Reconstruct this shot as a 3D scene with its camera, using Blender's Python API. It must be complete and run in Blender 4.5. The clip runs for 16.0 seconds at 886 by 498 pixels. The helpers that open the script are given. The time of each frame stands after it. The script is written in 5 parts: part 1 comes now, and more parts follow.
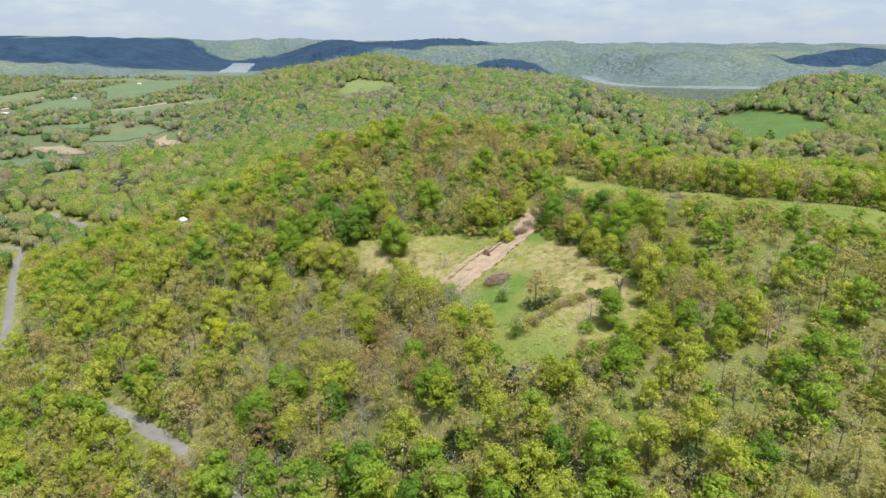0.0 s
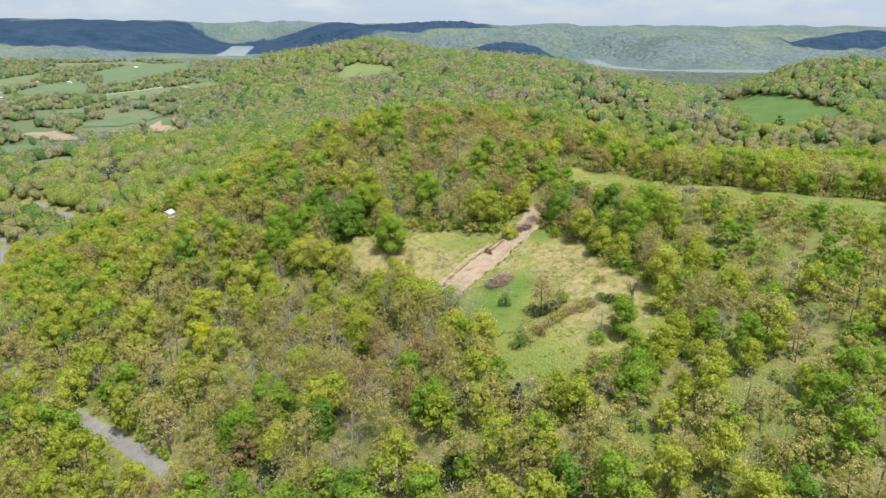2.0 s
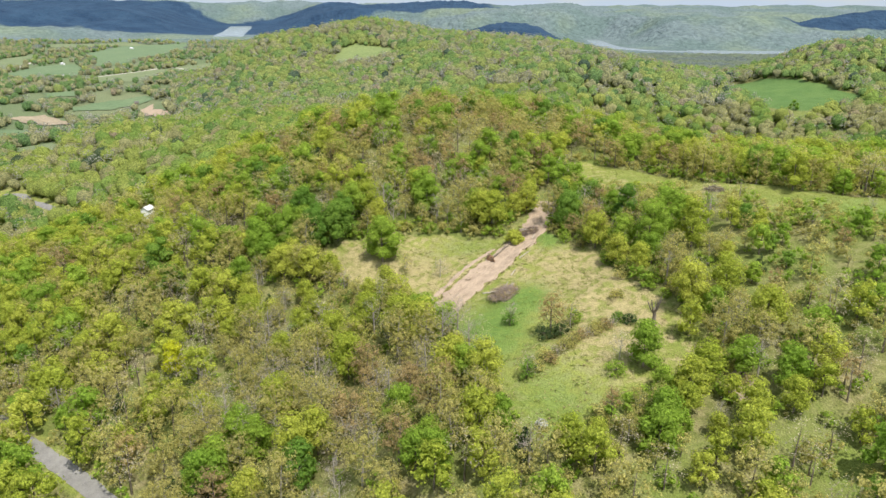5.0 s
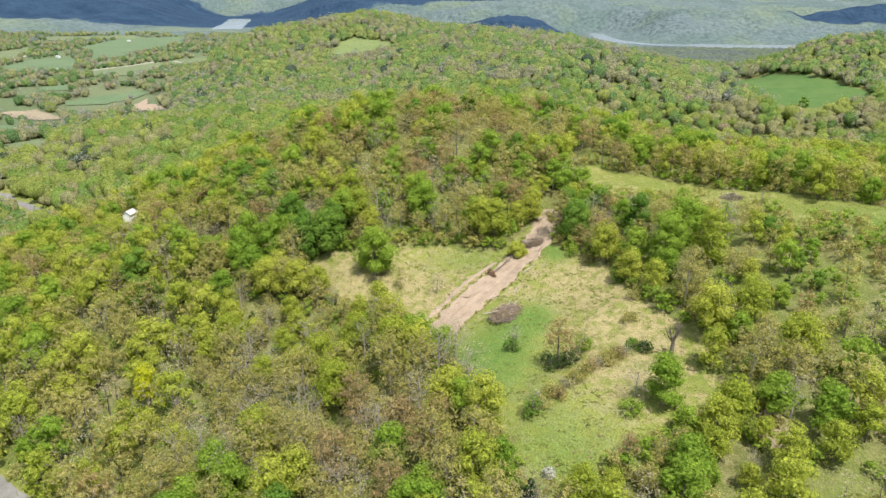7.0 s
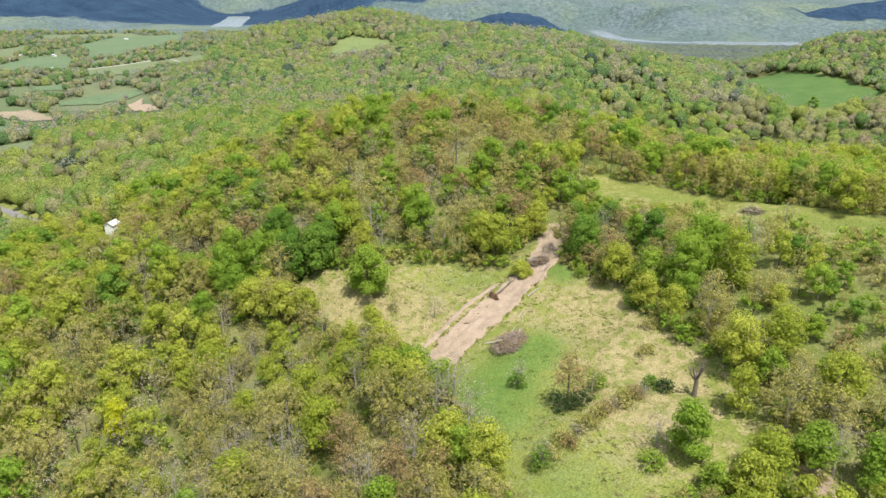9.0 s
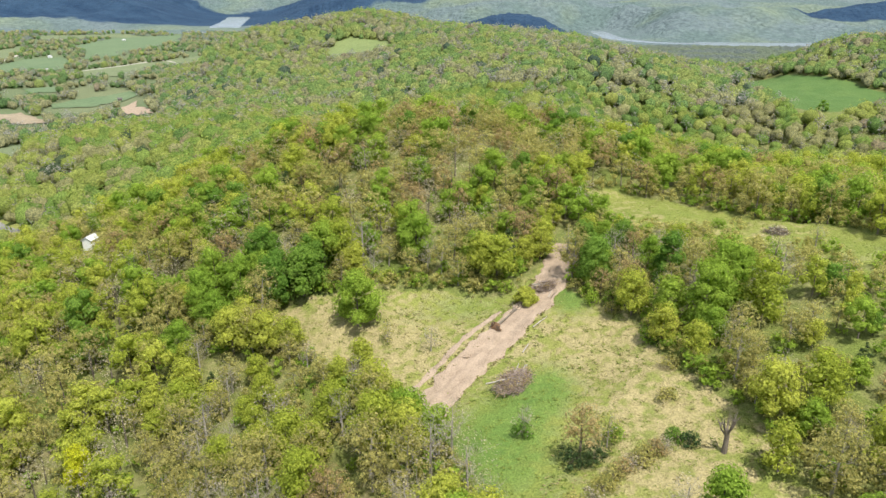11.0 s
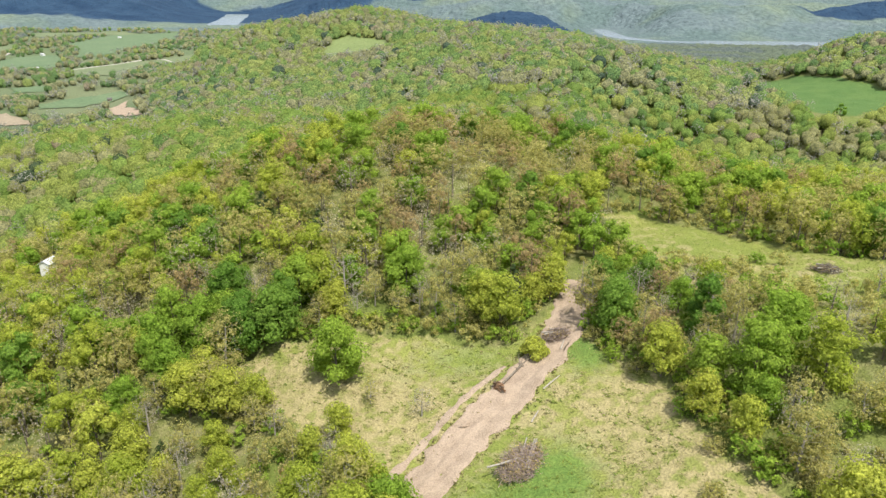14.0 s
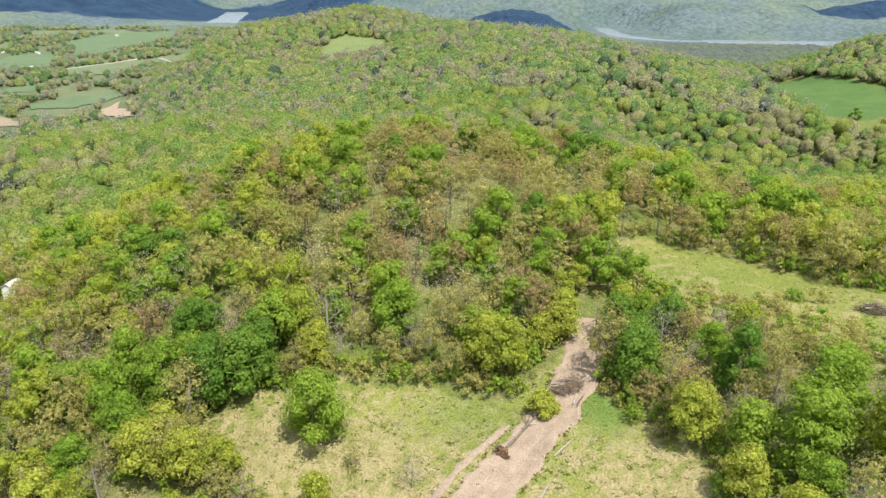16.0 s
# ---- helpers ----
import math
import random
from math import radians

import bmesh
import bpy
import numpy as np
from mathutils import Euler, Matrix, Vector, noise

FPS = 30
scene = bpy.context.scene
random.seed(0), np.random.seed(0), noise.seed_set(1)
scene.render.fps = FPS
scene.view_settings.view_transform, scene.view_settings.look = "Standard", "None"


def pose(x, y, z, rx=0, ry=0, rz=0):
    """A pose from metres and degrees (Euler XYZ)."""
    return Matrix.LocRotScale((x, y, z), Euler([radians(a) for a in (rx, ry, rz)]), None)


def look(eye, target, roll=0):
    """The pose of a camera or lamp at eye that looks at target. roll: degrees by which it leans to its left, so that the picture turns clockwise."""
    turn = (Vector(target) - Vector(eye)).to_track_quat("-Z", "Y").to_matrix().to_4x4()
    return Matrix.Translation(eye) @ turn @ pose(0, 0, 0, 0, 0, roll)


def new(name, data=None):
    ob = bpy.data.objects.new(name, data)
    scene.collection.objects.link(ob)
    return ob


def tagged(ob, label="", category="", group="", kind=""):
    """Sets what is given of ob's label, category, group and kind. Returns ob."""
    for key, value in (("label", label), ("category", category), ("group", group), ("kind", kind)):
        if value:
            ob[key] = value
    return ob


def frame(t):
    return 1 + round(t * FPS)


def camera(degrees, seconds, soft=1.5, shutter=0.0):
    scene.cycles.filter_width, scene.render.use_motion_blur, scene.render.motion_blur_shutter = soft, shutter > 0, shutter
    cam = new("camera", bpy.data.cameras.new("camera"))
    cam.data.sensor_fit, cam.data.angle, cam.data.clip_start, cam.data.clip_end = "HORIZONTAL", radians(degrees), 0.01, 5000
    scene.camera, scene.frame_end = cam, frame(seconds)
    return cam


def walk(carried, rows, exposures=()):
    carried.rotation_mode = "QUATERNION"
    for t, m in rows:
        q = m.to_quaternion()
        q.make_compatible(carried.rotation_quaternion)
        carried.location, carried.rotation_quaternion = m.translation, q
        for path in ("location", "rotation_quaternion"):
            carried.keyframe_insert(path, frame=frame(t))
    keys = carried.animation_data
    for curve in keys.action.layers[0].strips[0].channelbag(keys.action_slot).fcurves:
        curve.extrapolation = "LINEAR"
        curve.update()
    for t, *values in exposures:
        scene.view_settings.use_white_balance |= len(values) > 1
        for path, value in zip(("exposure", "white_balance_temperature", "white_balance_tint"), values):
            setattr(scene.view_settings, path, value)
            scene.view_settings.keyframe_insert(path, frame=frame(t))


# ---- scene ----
cam = camera(64.4, 16.0, soft=1.5)
PATH = [
    (0, (-1.339, -57.149, 99.905), (-1.333, -55.234, 99.329), 0.4),
    (0.5, (-1.29, -52.638, 99.843), (-1.284, -50.726, 99.254), 0.4),
    (1, (-1.069, -48.202, 99.845), (-1.063, -46.295, 99.245), 0.4),
    (1.5, (-0.844, -43.604, 99.934), (-0.839, -41.7, 99.323), 0.4),
    (2, (-0.556, -38.986, 99.947), (-0.552, -37.085, 99.328), 0.4),
    (2.5, (-0.268, -34.365, 99.994), (-0.264, -32.467, 99.366), 0.4),
    (3, (-0.108, -29.916, 99.972), (-0.105, -28.02, 99.335), 0.4),
    (3.5, (-0.108, -25.538, 99.967), (-0.104, -23.645, 99.322), 0.4),
    (4, (0.168, -21.119, 100.075), (0.17, -19.228, 99.422), 0.4),
    (6.5, (1.436, 2.651, 100.026), (1.436, 4.53, 99.342), 0.4),
    (7, (1.722, 7.325, 100.158), (1.722, 9.204, 99.472), 0.5),
    (7.5, (2.003, 11.925, 100.334), (2.002, 13.802, 99.646), 0.5),
    (8, (2.002, 16.459, 100.486), (2.001, 18.336, 99.795), 0.4),
    (8.5, (2.111, 21.032, 100.627), (2.109, 22.908, 99.935), 0.4),
    (9, (2.397, 25.604, 100.713), (2.395, 27.48, 100.02), 0.4),
    (11.5, (3.471, 50.129, 100.771), (3.467, 52.006, 100.079), 0.4),
    (12, (3.75, 55.285, 100.635), (3.745, 57.161, 99.943), 0.4),
    (12.5, (3.928, 60.503, 100.575), (3.924, 62.379, 99.883), 0.4),
    (13, (4.227, 65.653, 100.606), (4.222, 67.528, 99.912), 0.4),
    (13.5, (4.463, 70.99, 100.549), (4.458, 72.866, 99.853), 0.4),
    (14, (4.61, 76.387, 100.598), (4.606, 78.261, 99.9), 0.5),
    (14.5, (4.958, 81.945, 100.725), (4.953, 83.819, 100.027), 0.5),
    (15, (5.167, 87.624, 100.943), (5.161, 89.498, 100.242), 0.5),
    (15.5, (5.282, 93.685, 101.093), (5.277, 95.558, 100.392), 0.6),
    (16, (5.626, 99.823, 101.095), (5.62, 101.695, 100.392), 0.6),
]
EXPOSURE, SUN, SKY = 0.97, 3.5, 0.118
walk(cam, [(t, look(eye, target, roll)) for t, eye, target, roll in PATH], exposures=[(0, EXPOSURE - 0.13), (4, EXPOSURE - 0.03), (8, EXPOSURE), (16, EXPOSURE + 0.03)])

# ---- sky and sun ----
SUN_HEIGHT, SUN_SIDE = 65.0, 146.0  # degrees; side: from straight ahead to the right
world = bpy.data.worlds.new("world")
scene.world = world
world.use_nodes = True
wn, wl = world.node_tree.nodes, world.node_tree.links
wn.clear()
sky = wn.new("ShaderNodeTexSky")
sky.sky_type, sky.sun_disc = "NISHITA", False
sky.sun_elevation, sky.sun_rotation = radians(SUN_HEIGHT), radians(SUN_SIDE)
sky.air_density, sky.dust_density, sky.ozone_density = 1.0, 0.8, 2.0
where = wn.new("ShaderNodeTexCoord")
stretch = wn.new("ShaderNodeMapping")
stretch.inputs["Scale"].default_value = (9.0, 9.0, 30.0)
puffs = wn.new("ShaderNodeTexNoise")
puffs.inputs["Scale"].default_value, puffs.inputs["Detail"].default_value = 1.6, 6.0
cover = wn.new("ShaderNodeValToRGB")
cover.color_ramp.elements[0].position, cover.color_ramp.elements[1].position = 0.45, 0.68
veil = wn.new("ShaderNodeMix")
veil.data_type = "RGBA"
amount = wn.new("ShaderNodeMath")
amount.operation, amount.inputs[1].default_value, amount.inputs[2].default_value = "MULTIPLY_ADD", -0.22, 0.93
back = wn.new("ShaderNodeBackground")
back.inputs["Strength"].default_value = SKY
wout = wn.new("ShaderNodeOutputWorld")
split = wn.new("ShaderNodeSeparateXYZ")
climb = wn.new("ShaderNodeMapRange")
climb.inputs["From Min"].default_value, climb.inputs["From Max"].default_value = 0.08, 0.7
haze = wn.new("ShaderNodeMix")
haze.data_type = "RGBA"
haze.inputs["A"].default_value, haze.inputs["B"].default_value = (2.40, 2.87, 3.55, 1), (4.6, 4.9, 5.4, 1)
wl.new(where.outputs["Generated"], split.inputs["Vector"])
wl.new(split.outputs["Z"], climb.inputs["Value"])
wl.new(climb.outputs["Result"], haze.inputs["Factor"])
wl.new(haze.outputs["Result"], veil.inputs["B"])
wl.new(where.outputs["Generated"], stretch.inputs["Vector"])
wl.new(stretch.outputs["Vector"], puffs.inputs["Vector"])
wl.new(puffs.outputs["Fac"], cover.inputs["Fac"])
wl.new(cover.outputs["Color"], amount.inputs[0])
wl.new(amount.outputs[0], veil.inputs["Factor"])
wl.new(sky.outputs["Color"], veil.inputs["A"])
wl.new(veil.outputs["Result"], back.inputs["Color"])
wl.new(back.outputs["Background"], wout.inputs["Surface"])

lamp = bpy.data.lights.new("sun", "SUN")
lamp.energy, lamp.angle, lamp.color = SUN, radians(0.6), (1.0, 0.95, 0.86)
sun = new("sun", lamp)
el, az = radians(SUN_HEIGHT), radians(SUN_SIDE)
sun.matrix_world = look((0, 0, 400), (-400 * math.cos(el) * math.sin(az), -400 * math.cos(el) * math.cos(az), 400 - 400 * math.sin(el)))

# ---- materials ----


def material(name):
    m = bpy.data.materials.new(name)
    m.use_nodes = True
    m.node_tree.nodes.clear()
    out = m.node_tree.nodes.new("ShaderNodeOutputMaterial")
    return m, m.node_tree.nodes, m.node_tree.links, out


def mixed(nodes, links, fac, a, b, mode="MIX"):
    """A colour mix; each of fac, a and b is a socket or a value."""
    n = nodes.new("ShaderNodeMix")
    n.data_type, n.blend_type = "RGBA", mode
    for key, v in (("Factor", fac), ("A", a), ("B", b)):
        if isinstance(v, bpy.types.NodeSocket):
            links.new(v, n.inputs[key])
        else:
            n.inputs[key].default_value = v if key == "Factor" else (*v, 1)
    return n.outputs["Result"]


def grain(nodes, links, scale, detail=4.0, lo=0.35, hi=0.65, stretch=(1, 1, 1)):
    """Noise in world metres, stretched to 0..1 between lo and hi."""
    co = nodes.new("ShaderNodeNewGeometry")
    mp = nodes.new("ShaderNodeMapping")
    mp.inputs["Scale"].default_value = stretch
    tex = nodes.new("ShaderNodeTexNoise")
    tex.inputs["Scale"].default_value, tex.inputs["Detail"].default_value = scale, detail
    ramp = nodes.new("ShaderNodeMapRange")
    ramp.inputs["From Min"].default_value, ramp.inputs["From Max"].default_value = lo, hi
    links.new(co.outputs["Position"], mp.inputs["Vector"])
    links.new(mp.outputs["Vector"], tex.inputs["Vector"])
    links.new(tex.outputs["Fac"], ramp.inputs["Value"])
    return ramp.outputs["Result"]


def bumped(nodes, links, height, strength, distance):
    b = nodes.new("ShaderNodeBump")
    b.inputs["Strength"].default_value, b.inputs["Distance"].default_value = strength, distance
    links.new(height, b.inputs["Height"])
    return b.outputs["Normal"]


def plain(name, a, b, scale=1.0, rough=0.9, bump=0.3, depth=0.05, metal=0.0, stretch=(1, 1, 1)):
    m, nodes, links, out = material(name)
    p = nodes.new("ShaderNodeBsdfPrincipled")
    g1, g2 = grain(nodes, links, scale, 5.0, stretch=stretch), grain(nodes, links, scale * 9, 3.0, stretch=stretch)
    base = mixed(nodes, links, g1, a, b)
    base = mixed(nodes, links, 0.25, base, mixed(nodes, links, g2, tuple(c * 0.5 for c in a), tuple(min(1, c * 1.35) for c in b)))
    links.new(base, p.inputs["Base Color"])
    p.inputs["Roughness"].default_value, p.inputs["Metallic"].default_value = rough, metal
    p.inputs["Specular IOR Level"].default_value = 0.2
    links.new(bumped(nodes, links, g2, bump, depth), p.inputs["Normal"])
    links.new(p.outputs["BSDF"], out.inputs["Surface"])
    return m


def foliage(name, a, b, single, through_light=0.5, spread=0.12, fineness=1.0, gaps=0.0, texture=0.45):
    """Leaves between two colours, tree by tree, with some light let through. single: trees that are objects of their own. gaps: how much of each spray is open between its leaves."""
    m, nodes, links, out = material(name)
    if single:
        tone = nodes.new("ShaderNodeObjectInfo").outputs["Random"]
    else:
        at = nodes.new("ShaderNodeAttribute")
        at.attribute_name = "tone"
        tone = at.outputs["Fac"]
    base = mixed(nodes, links, tone, a, b)
    isl = nodes.new("ShaderNodeNewGeometry").outputs["Random Per Island"]
    vary = nodes.new("ShaderNodeMapRange")
    vary.inputs["To Min"].default_value, vary.inputs["To Max"].default_value = 1 - spread, 1 + spread * 0.6
    links.new(isl, vary.inputs["Value"])
    base = mixed(nodes, links, 1.0, base, vary.outputs["Result"], "MULTIPLY")
    fine = grain(nodes, links, 2.3 * fineness, 3.0, 0.38, 0.62)
    base = mixed(nodes, links, 1.0, base, mixed(nodes, links, fine, (1 - texture, 1 - 0.9 * texture, 1 - 0.8 * texture), (1 + 0.7 * texture, 1 + 0.6 * texture, 1 + 0.5 * texture)), "MULTIPLY")
    dif, tra, mix = nodes.new("ShaderNodeBsdfDiffuse"), nodes.new("ShaderNodeBsdfTranslucent"), nodes.new("ShaderNodeMixShader")
    links.new(base, dif.inputs["Color"])
    links.new(bumped(nodes, links, fine, 0.5, 0.4 / fineness), dif.inputs["Normal"])
    links.new(mixed(nodes, links, 1.0, base, (1.05, 1.12, 0.8), "MULTIPLY"), tra.inputs["Color"])
    mix.inputs["Fac"].default_value = through_light
    links.new(dif.outputs["BSDF"], mix.inputs[1])
    links.new(tra.outputs["BSDF"], mix.inputs[2])
    if gaps:
        holes, clear, leafy = nodes.new("ShaderNodeMath"), nodes.new("ShaderNodeBsdfTransparent"), nodes.new("ShaderNodeMixShader")
        holes.operation, holes.inputs[1].default_value = "GREATER_THAN", gaps
        links.new(grain(nodes, links, 3.4 * fineness, 1.0, 0.25, 0.75), holes.inputs[0])
        links.new(holes.outputs[0], leafy.inputs["Fac"])
        links.new(clear.outputs["BSDF"], leafy.inputs[1])
        links.new(mix.outputs["Shader"], leafy.inputs[2])
        links.new(leafy.outputs["Shader"], out.inputs["Surface"])
    else:
        links.new(mix.outputs["Shader"], out.inputs["Surface"])
    return m


COLOURS = {
    "fresh": ((0.330, 0.390, 0.058), (0.445, 0.468, 0.088)),
    "green": ((0.215, 0.335, 0.048), (0.305, 0.410, 0.064)),
    "deep": ((0.140, 0.255, 0.044), (0.200, 0.315, 0.056)),
    "budding": ((0.372, 0.345, 0.118), (0.465, 0.428, 0.158)),
    "bare": ((0.395, 0.345, 0.258), (0.49, 0.435, 0.335)),
    "rusty": ((0.365, 0.275, 0.140), (0.43, 0.335, 0.160)),
    "cedar": ((0.056, 0.098, 0.040), (0.090, 0.128, 0.050)),
    "yellow": ((0.52, 0.53, 0.040), (0.56, 0.55, 0.050)),
}
GAPS = {"fresh": 0.38, "green": 0.33, "deep": 0.32, "budding": 0.47, "bare": 0.55, "rusty": 0.48, "cedar": 0.34, "yellow": 0.40}
LEAF = {k: foliage("leaves_" + k, *v, True, gaps=GAPS[k]) for k, v in COLOURS.items()}
WOOD_LEAF = {k: foliage("woods_" + k, *v, False, gaps=GAPS[k]) for k, v in COLOURS.items()}


def hazed(c, mid, keep):
    """A leaf colour drawn towards a bluish middle tone of the wood: distance haze put into the colour."""
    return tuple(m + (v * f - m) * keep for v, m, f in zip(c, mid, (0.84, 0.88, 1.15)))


# leaf colours with haze painted in, bluer on the ridge than the hillside
HILL_LEAF = {k: foliage("hillside_" + k, *[hazed(c, (0.203, 0.242, 0.140), 0.80) for c in v], False, 0.5, 0.10, 0.5, texture=0.45) for k, v in COLOURS.items()}
RIDGE_LEAF = {k: foliage("ridge_" + k, *[hazed(c, (0.158, 0.206, 0.180), 0.72) for c in v], False, 0.5, 0.12, 0.3, texture=0.55) for k, v in COLOURS.items()}
BARK = plain("bark", (0.10, 0.082, 0.06), (0.21, 0.18, 0.145), 2.0, 0.95, 0.6, 0.03, stretch=(1, 1, 0.25))
PALE_BARK = plain("pale_bark", (0.24, 0.215, 0.18), (0.36, 0.33, 0.28), 2.0, 0.95, 0.5, 0.03, stretch=(1, 1, 0.25))
DIRT = plain("fresh_dirt", (0.255, 0.195, 0.142), (0.345, 0.27, 0.20), 0.35, 0.98, 0.6, 0.15)
CUT_WOOD = plain("cut_branches", (0.17, 0.13, 0.11), (0.33, 0.265, 0.22), 1.5, 0.95, 0.4, 0.02)
BROWN_EARTH = plain("root_earth", (0.16, 0.09, 0.05), (0.28, 0.17, 0.10), 1.2, 0.98, 0.8, 0.1)
STRAW = foliage("straw", (0.225, 0.20, 0.088), (0.30, 0.255, 0.13), False, 0.2)
TUFT = foliage("grass_blades", (0.130, 0.182, 0.038), (0.185, 0.212, 0.052), False, 0.25)
ASPHALT = plain("road_gravel", (0.15, 0.145, 0.14), (0.205, 0.20, 0.19), 0.4, 0.95, 0.3, 0.05)
PALE_ROAD = plain("pale_gravel", (0.30, 0.28, 0.24), (0.40, 0.37, 0.32), 0.2, 0.95, 0.3, 0.05)
WHITE_PAINT = plain("white_siding", (0.74, 0.74, 0.72), (0.82, 0.82, 0.80), 1.0, 0.6, 0.1, 0.01)
ROOF_METAL = plain("pale_roof", (0.44, 0.45, 0.46), (0.55, 0.55, 0.55), 0.8, 0.5, 0.1, 0.01)
ROOF_DARK = plain("dark_roof", (0.08, 0.075, 0.07), (0.14, 0.13, 0.12), 0.8, 0.8, 0.2, 0.02)
BARN_RED = plain("weathered_barn_boards", (0.16, 0.10, 0.08), (0.24, 0.17, 0.13), 0.8, 0.8, 0.2, 0.02)
GLASS = plain("window_glass", (0.03, 0.035, 0.04), (0.05, 0.055, 0.06), 0.8, 0.08, 0.0, 0.01)
FIELD_GREEN = plain("young_crop", (0.088, 0.135, 0.068), (0.112, 0.156, 0.080), 0.02, 0.95, 0.4, 0.3)
FIELD_PALE = plain("grazed_pasture", (0.105, 0.138, 0.066), (0.14, 0.164, 0.084), 0.02, 0.95, 0.4, 0.3)
FIELD_HILL = plain("ridge_pasture", (0.125, 0.165, 0.058), (0.16, 0.195, 0.075), 0.03, 0.95, 0.4, 0.3)
FIELD_TAN = plain("ploughed_field", (0.20, 0.165, 0.115), (0.26, 0.215, 0.15), 0.03, 0.95, 0.4, 0.3)


def ground_material():
    """Leaf litter and scrub, with meadow, green grass and straw where the sheet says so."""
    m, nodes, links, out = material("ground")
    p = nodes.new("ShaderNodeBsdfPrincipled")
    big, mid, fine = grain(nodes, links, 0.05, 5.0), grain(nodes, links, 0.35, 5.0, 0.4, 0.6), grain(nodes, links, 2.2, 4.0)
    litter = mixed(nodes, links, mid, (0.125, 0.13, 0.045), (0.23, 0.205, 0.105))
    litter = mixed(nodes, links, big, litter, (0.13, 0.165, 0.04))
    straw = mixed(nodes, links, mid, (0.228, 0.208, 0.088), (0.298, 0.256, 0.130))
    grass = mixed(nodes, links, big, (0.150, 0.185, 0.042), (0.205, 0.222, 0.060))
    lush = mixed(nodes, links, mid, (0.098, 0.165, 0.038), (0.130, 0.192, 0.045))

    def mask(name, noise_, soft, edge=0.15):
        at = nodes.new("ShaderNodeAttribute")
        at.attribute_name = name
        add = nodes.new("ShaderNodeMath")
        add.operation = "MULTIPLY_ADD"
        links.new(noise_, add.inputs[0])
        add.inputs[1].default_value = soft
        links.new(at.outputs["Fac"], add.inputs[2])
        r = nodes.new("ShaderNodeMapRange")
        r.inputs["From Min"].default_value, r.inputs["From Max"].default_value = 0.5 + soft * 0.5 - edge, 0.5 + soft * 0.5 + edge
        links.new(add.outputs[0], r.inputs["Value"])
        return r.outputs["Result"]

    meadow = mixed(nodes, links, mask("straw", mid, 0.7, 0.3), grass, straw)
    meadow = mixed(nodes, links, mask("lush", mid, 0.35, 0.3), meadow, lush)
    base = mixed(nodes, links, mask("meadow", mid, 0.4), litter, meadow)
    base = mixed(nodes, links, mask("field", mid, 0.2), base, mixed(nodes, links, big, (0.070, 0.130, 0.038), (0.092, 0.152, 0.046)))
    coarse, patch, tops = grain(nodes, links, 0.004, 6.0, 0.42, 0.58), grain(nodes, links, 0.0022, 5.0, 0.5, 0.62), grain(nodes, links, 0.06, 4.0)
    # distant woods in blue-grey: the haze is painted into the base colour
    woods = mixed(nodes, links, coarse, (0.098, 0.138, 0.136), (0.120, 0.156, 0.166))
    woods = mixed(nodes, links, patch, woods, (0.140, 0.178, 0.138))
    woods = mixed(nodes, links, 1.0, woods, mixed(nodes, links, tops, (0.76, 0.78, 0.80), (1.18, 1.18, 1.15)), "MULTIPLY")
    # valley grass is a duller, bluer meadow colour, with haze painted in
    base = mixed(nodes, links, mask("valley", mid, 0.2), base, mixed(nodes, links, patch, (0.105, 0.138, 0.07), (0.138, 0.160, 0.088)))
    base = mixed(nodes, links, mask("hazy_woods", big, 0.15), base, woods)
    # cloud shadow painted over the far hills as a dark blue base colour
    base = mixed(nodes, links, mask("cloud_shade", coarse, 0.25, 0.06), base, mixed(nodes, links, grain(nodes, links, 0.012, 6.0, 0.3, 0.7), (0.015, 0.036, 0.074), (0.030, 0.062, 0.110)))
    base = mixed(nodes, links, 0.35, base, mixed(nodes, links, 1.0, base, mixed(nodes, links, fine, (0.45, 0.45, 0.45), (1.5, 1.5, 1.4)), "MULTIPLY"))
    links.new(base, p.inputs["Base Color"])
    p.inputs["Roughness"].default_value, p.inputs["Specular IOR Level"].default_value = 0.95, 0.1
    near_bump, far_bump = nodes.new("ShaderNodeBump"), nodes.new("ShaderNodeBump")
    near_bump.inputs["Strength"].default_value, near_bump.inputs["Distance"].default_value = 0.7, 0.3
    far_bump.inputs["Distance"].default_value = 9.0
    links.new(fine, near_bump.inputs["Height"])
    links.new(grain(nodes, links, 0.045, 4.0, 0.3, 0.7), far_bump.inputs["Height"])
    links.new(mask("hazy_woods", big, 0.15), far_bump.inputs["Strength"])
    links.new(near_bump.outputs["Normal"], far_bump.inputs["Normal"])
    links.new(far_bump.outputs["Normal"], p.inputs["Normal"])
    links.new(p.outputs["BSDF"], out.inputs["Surface"])
    return m


def water_material():
    m, nodes, links, out = material("river_water")
    p = nodes.new("ShaderNodeBsdfPrincipled")
    p.inputs["Base Color"].default_value = (0.17, 0.20, 0.22, 1)
    p.inputs["Roughness"].default_value = 0.22
    links.new(bumped(nodes, links, grain(nodes, links, 0.12, 3.0), 0.25, 0.6), p.inputs["Normal"])
    links.new(p.outputs["BSDF"], out.inputs["Surface"])
    return m


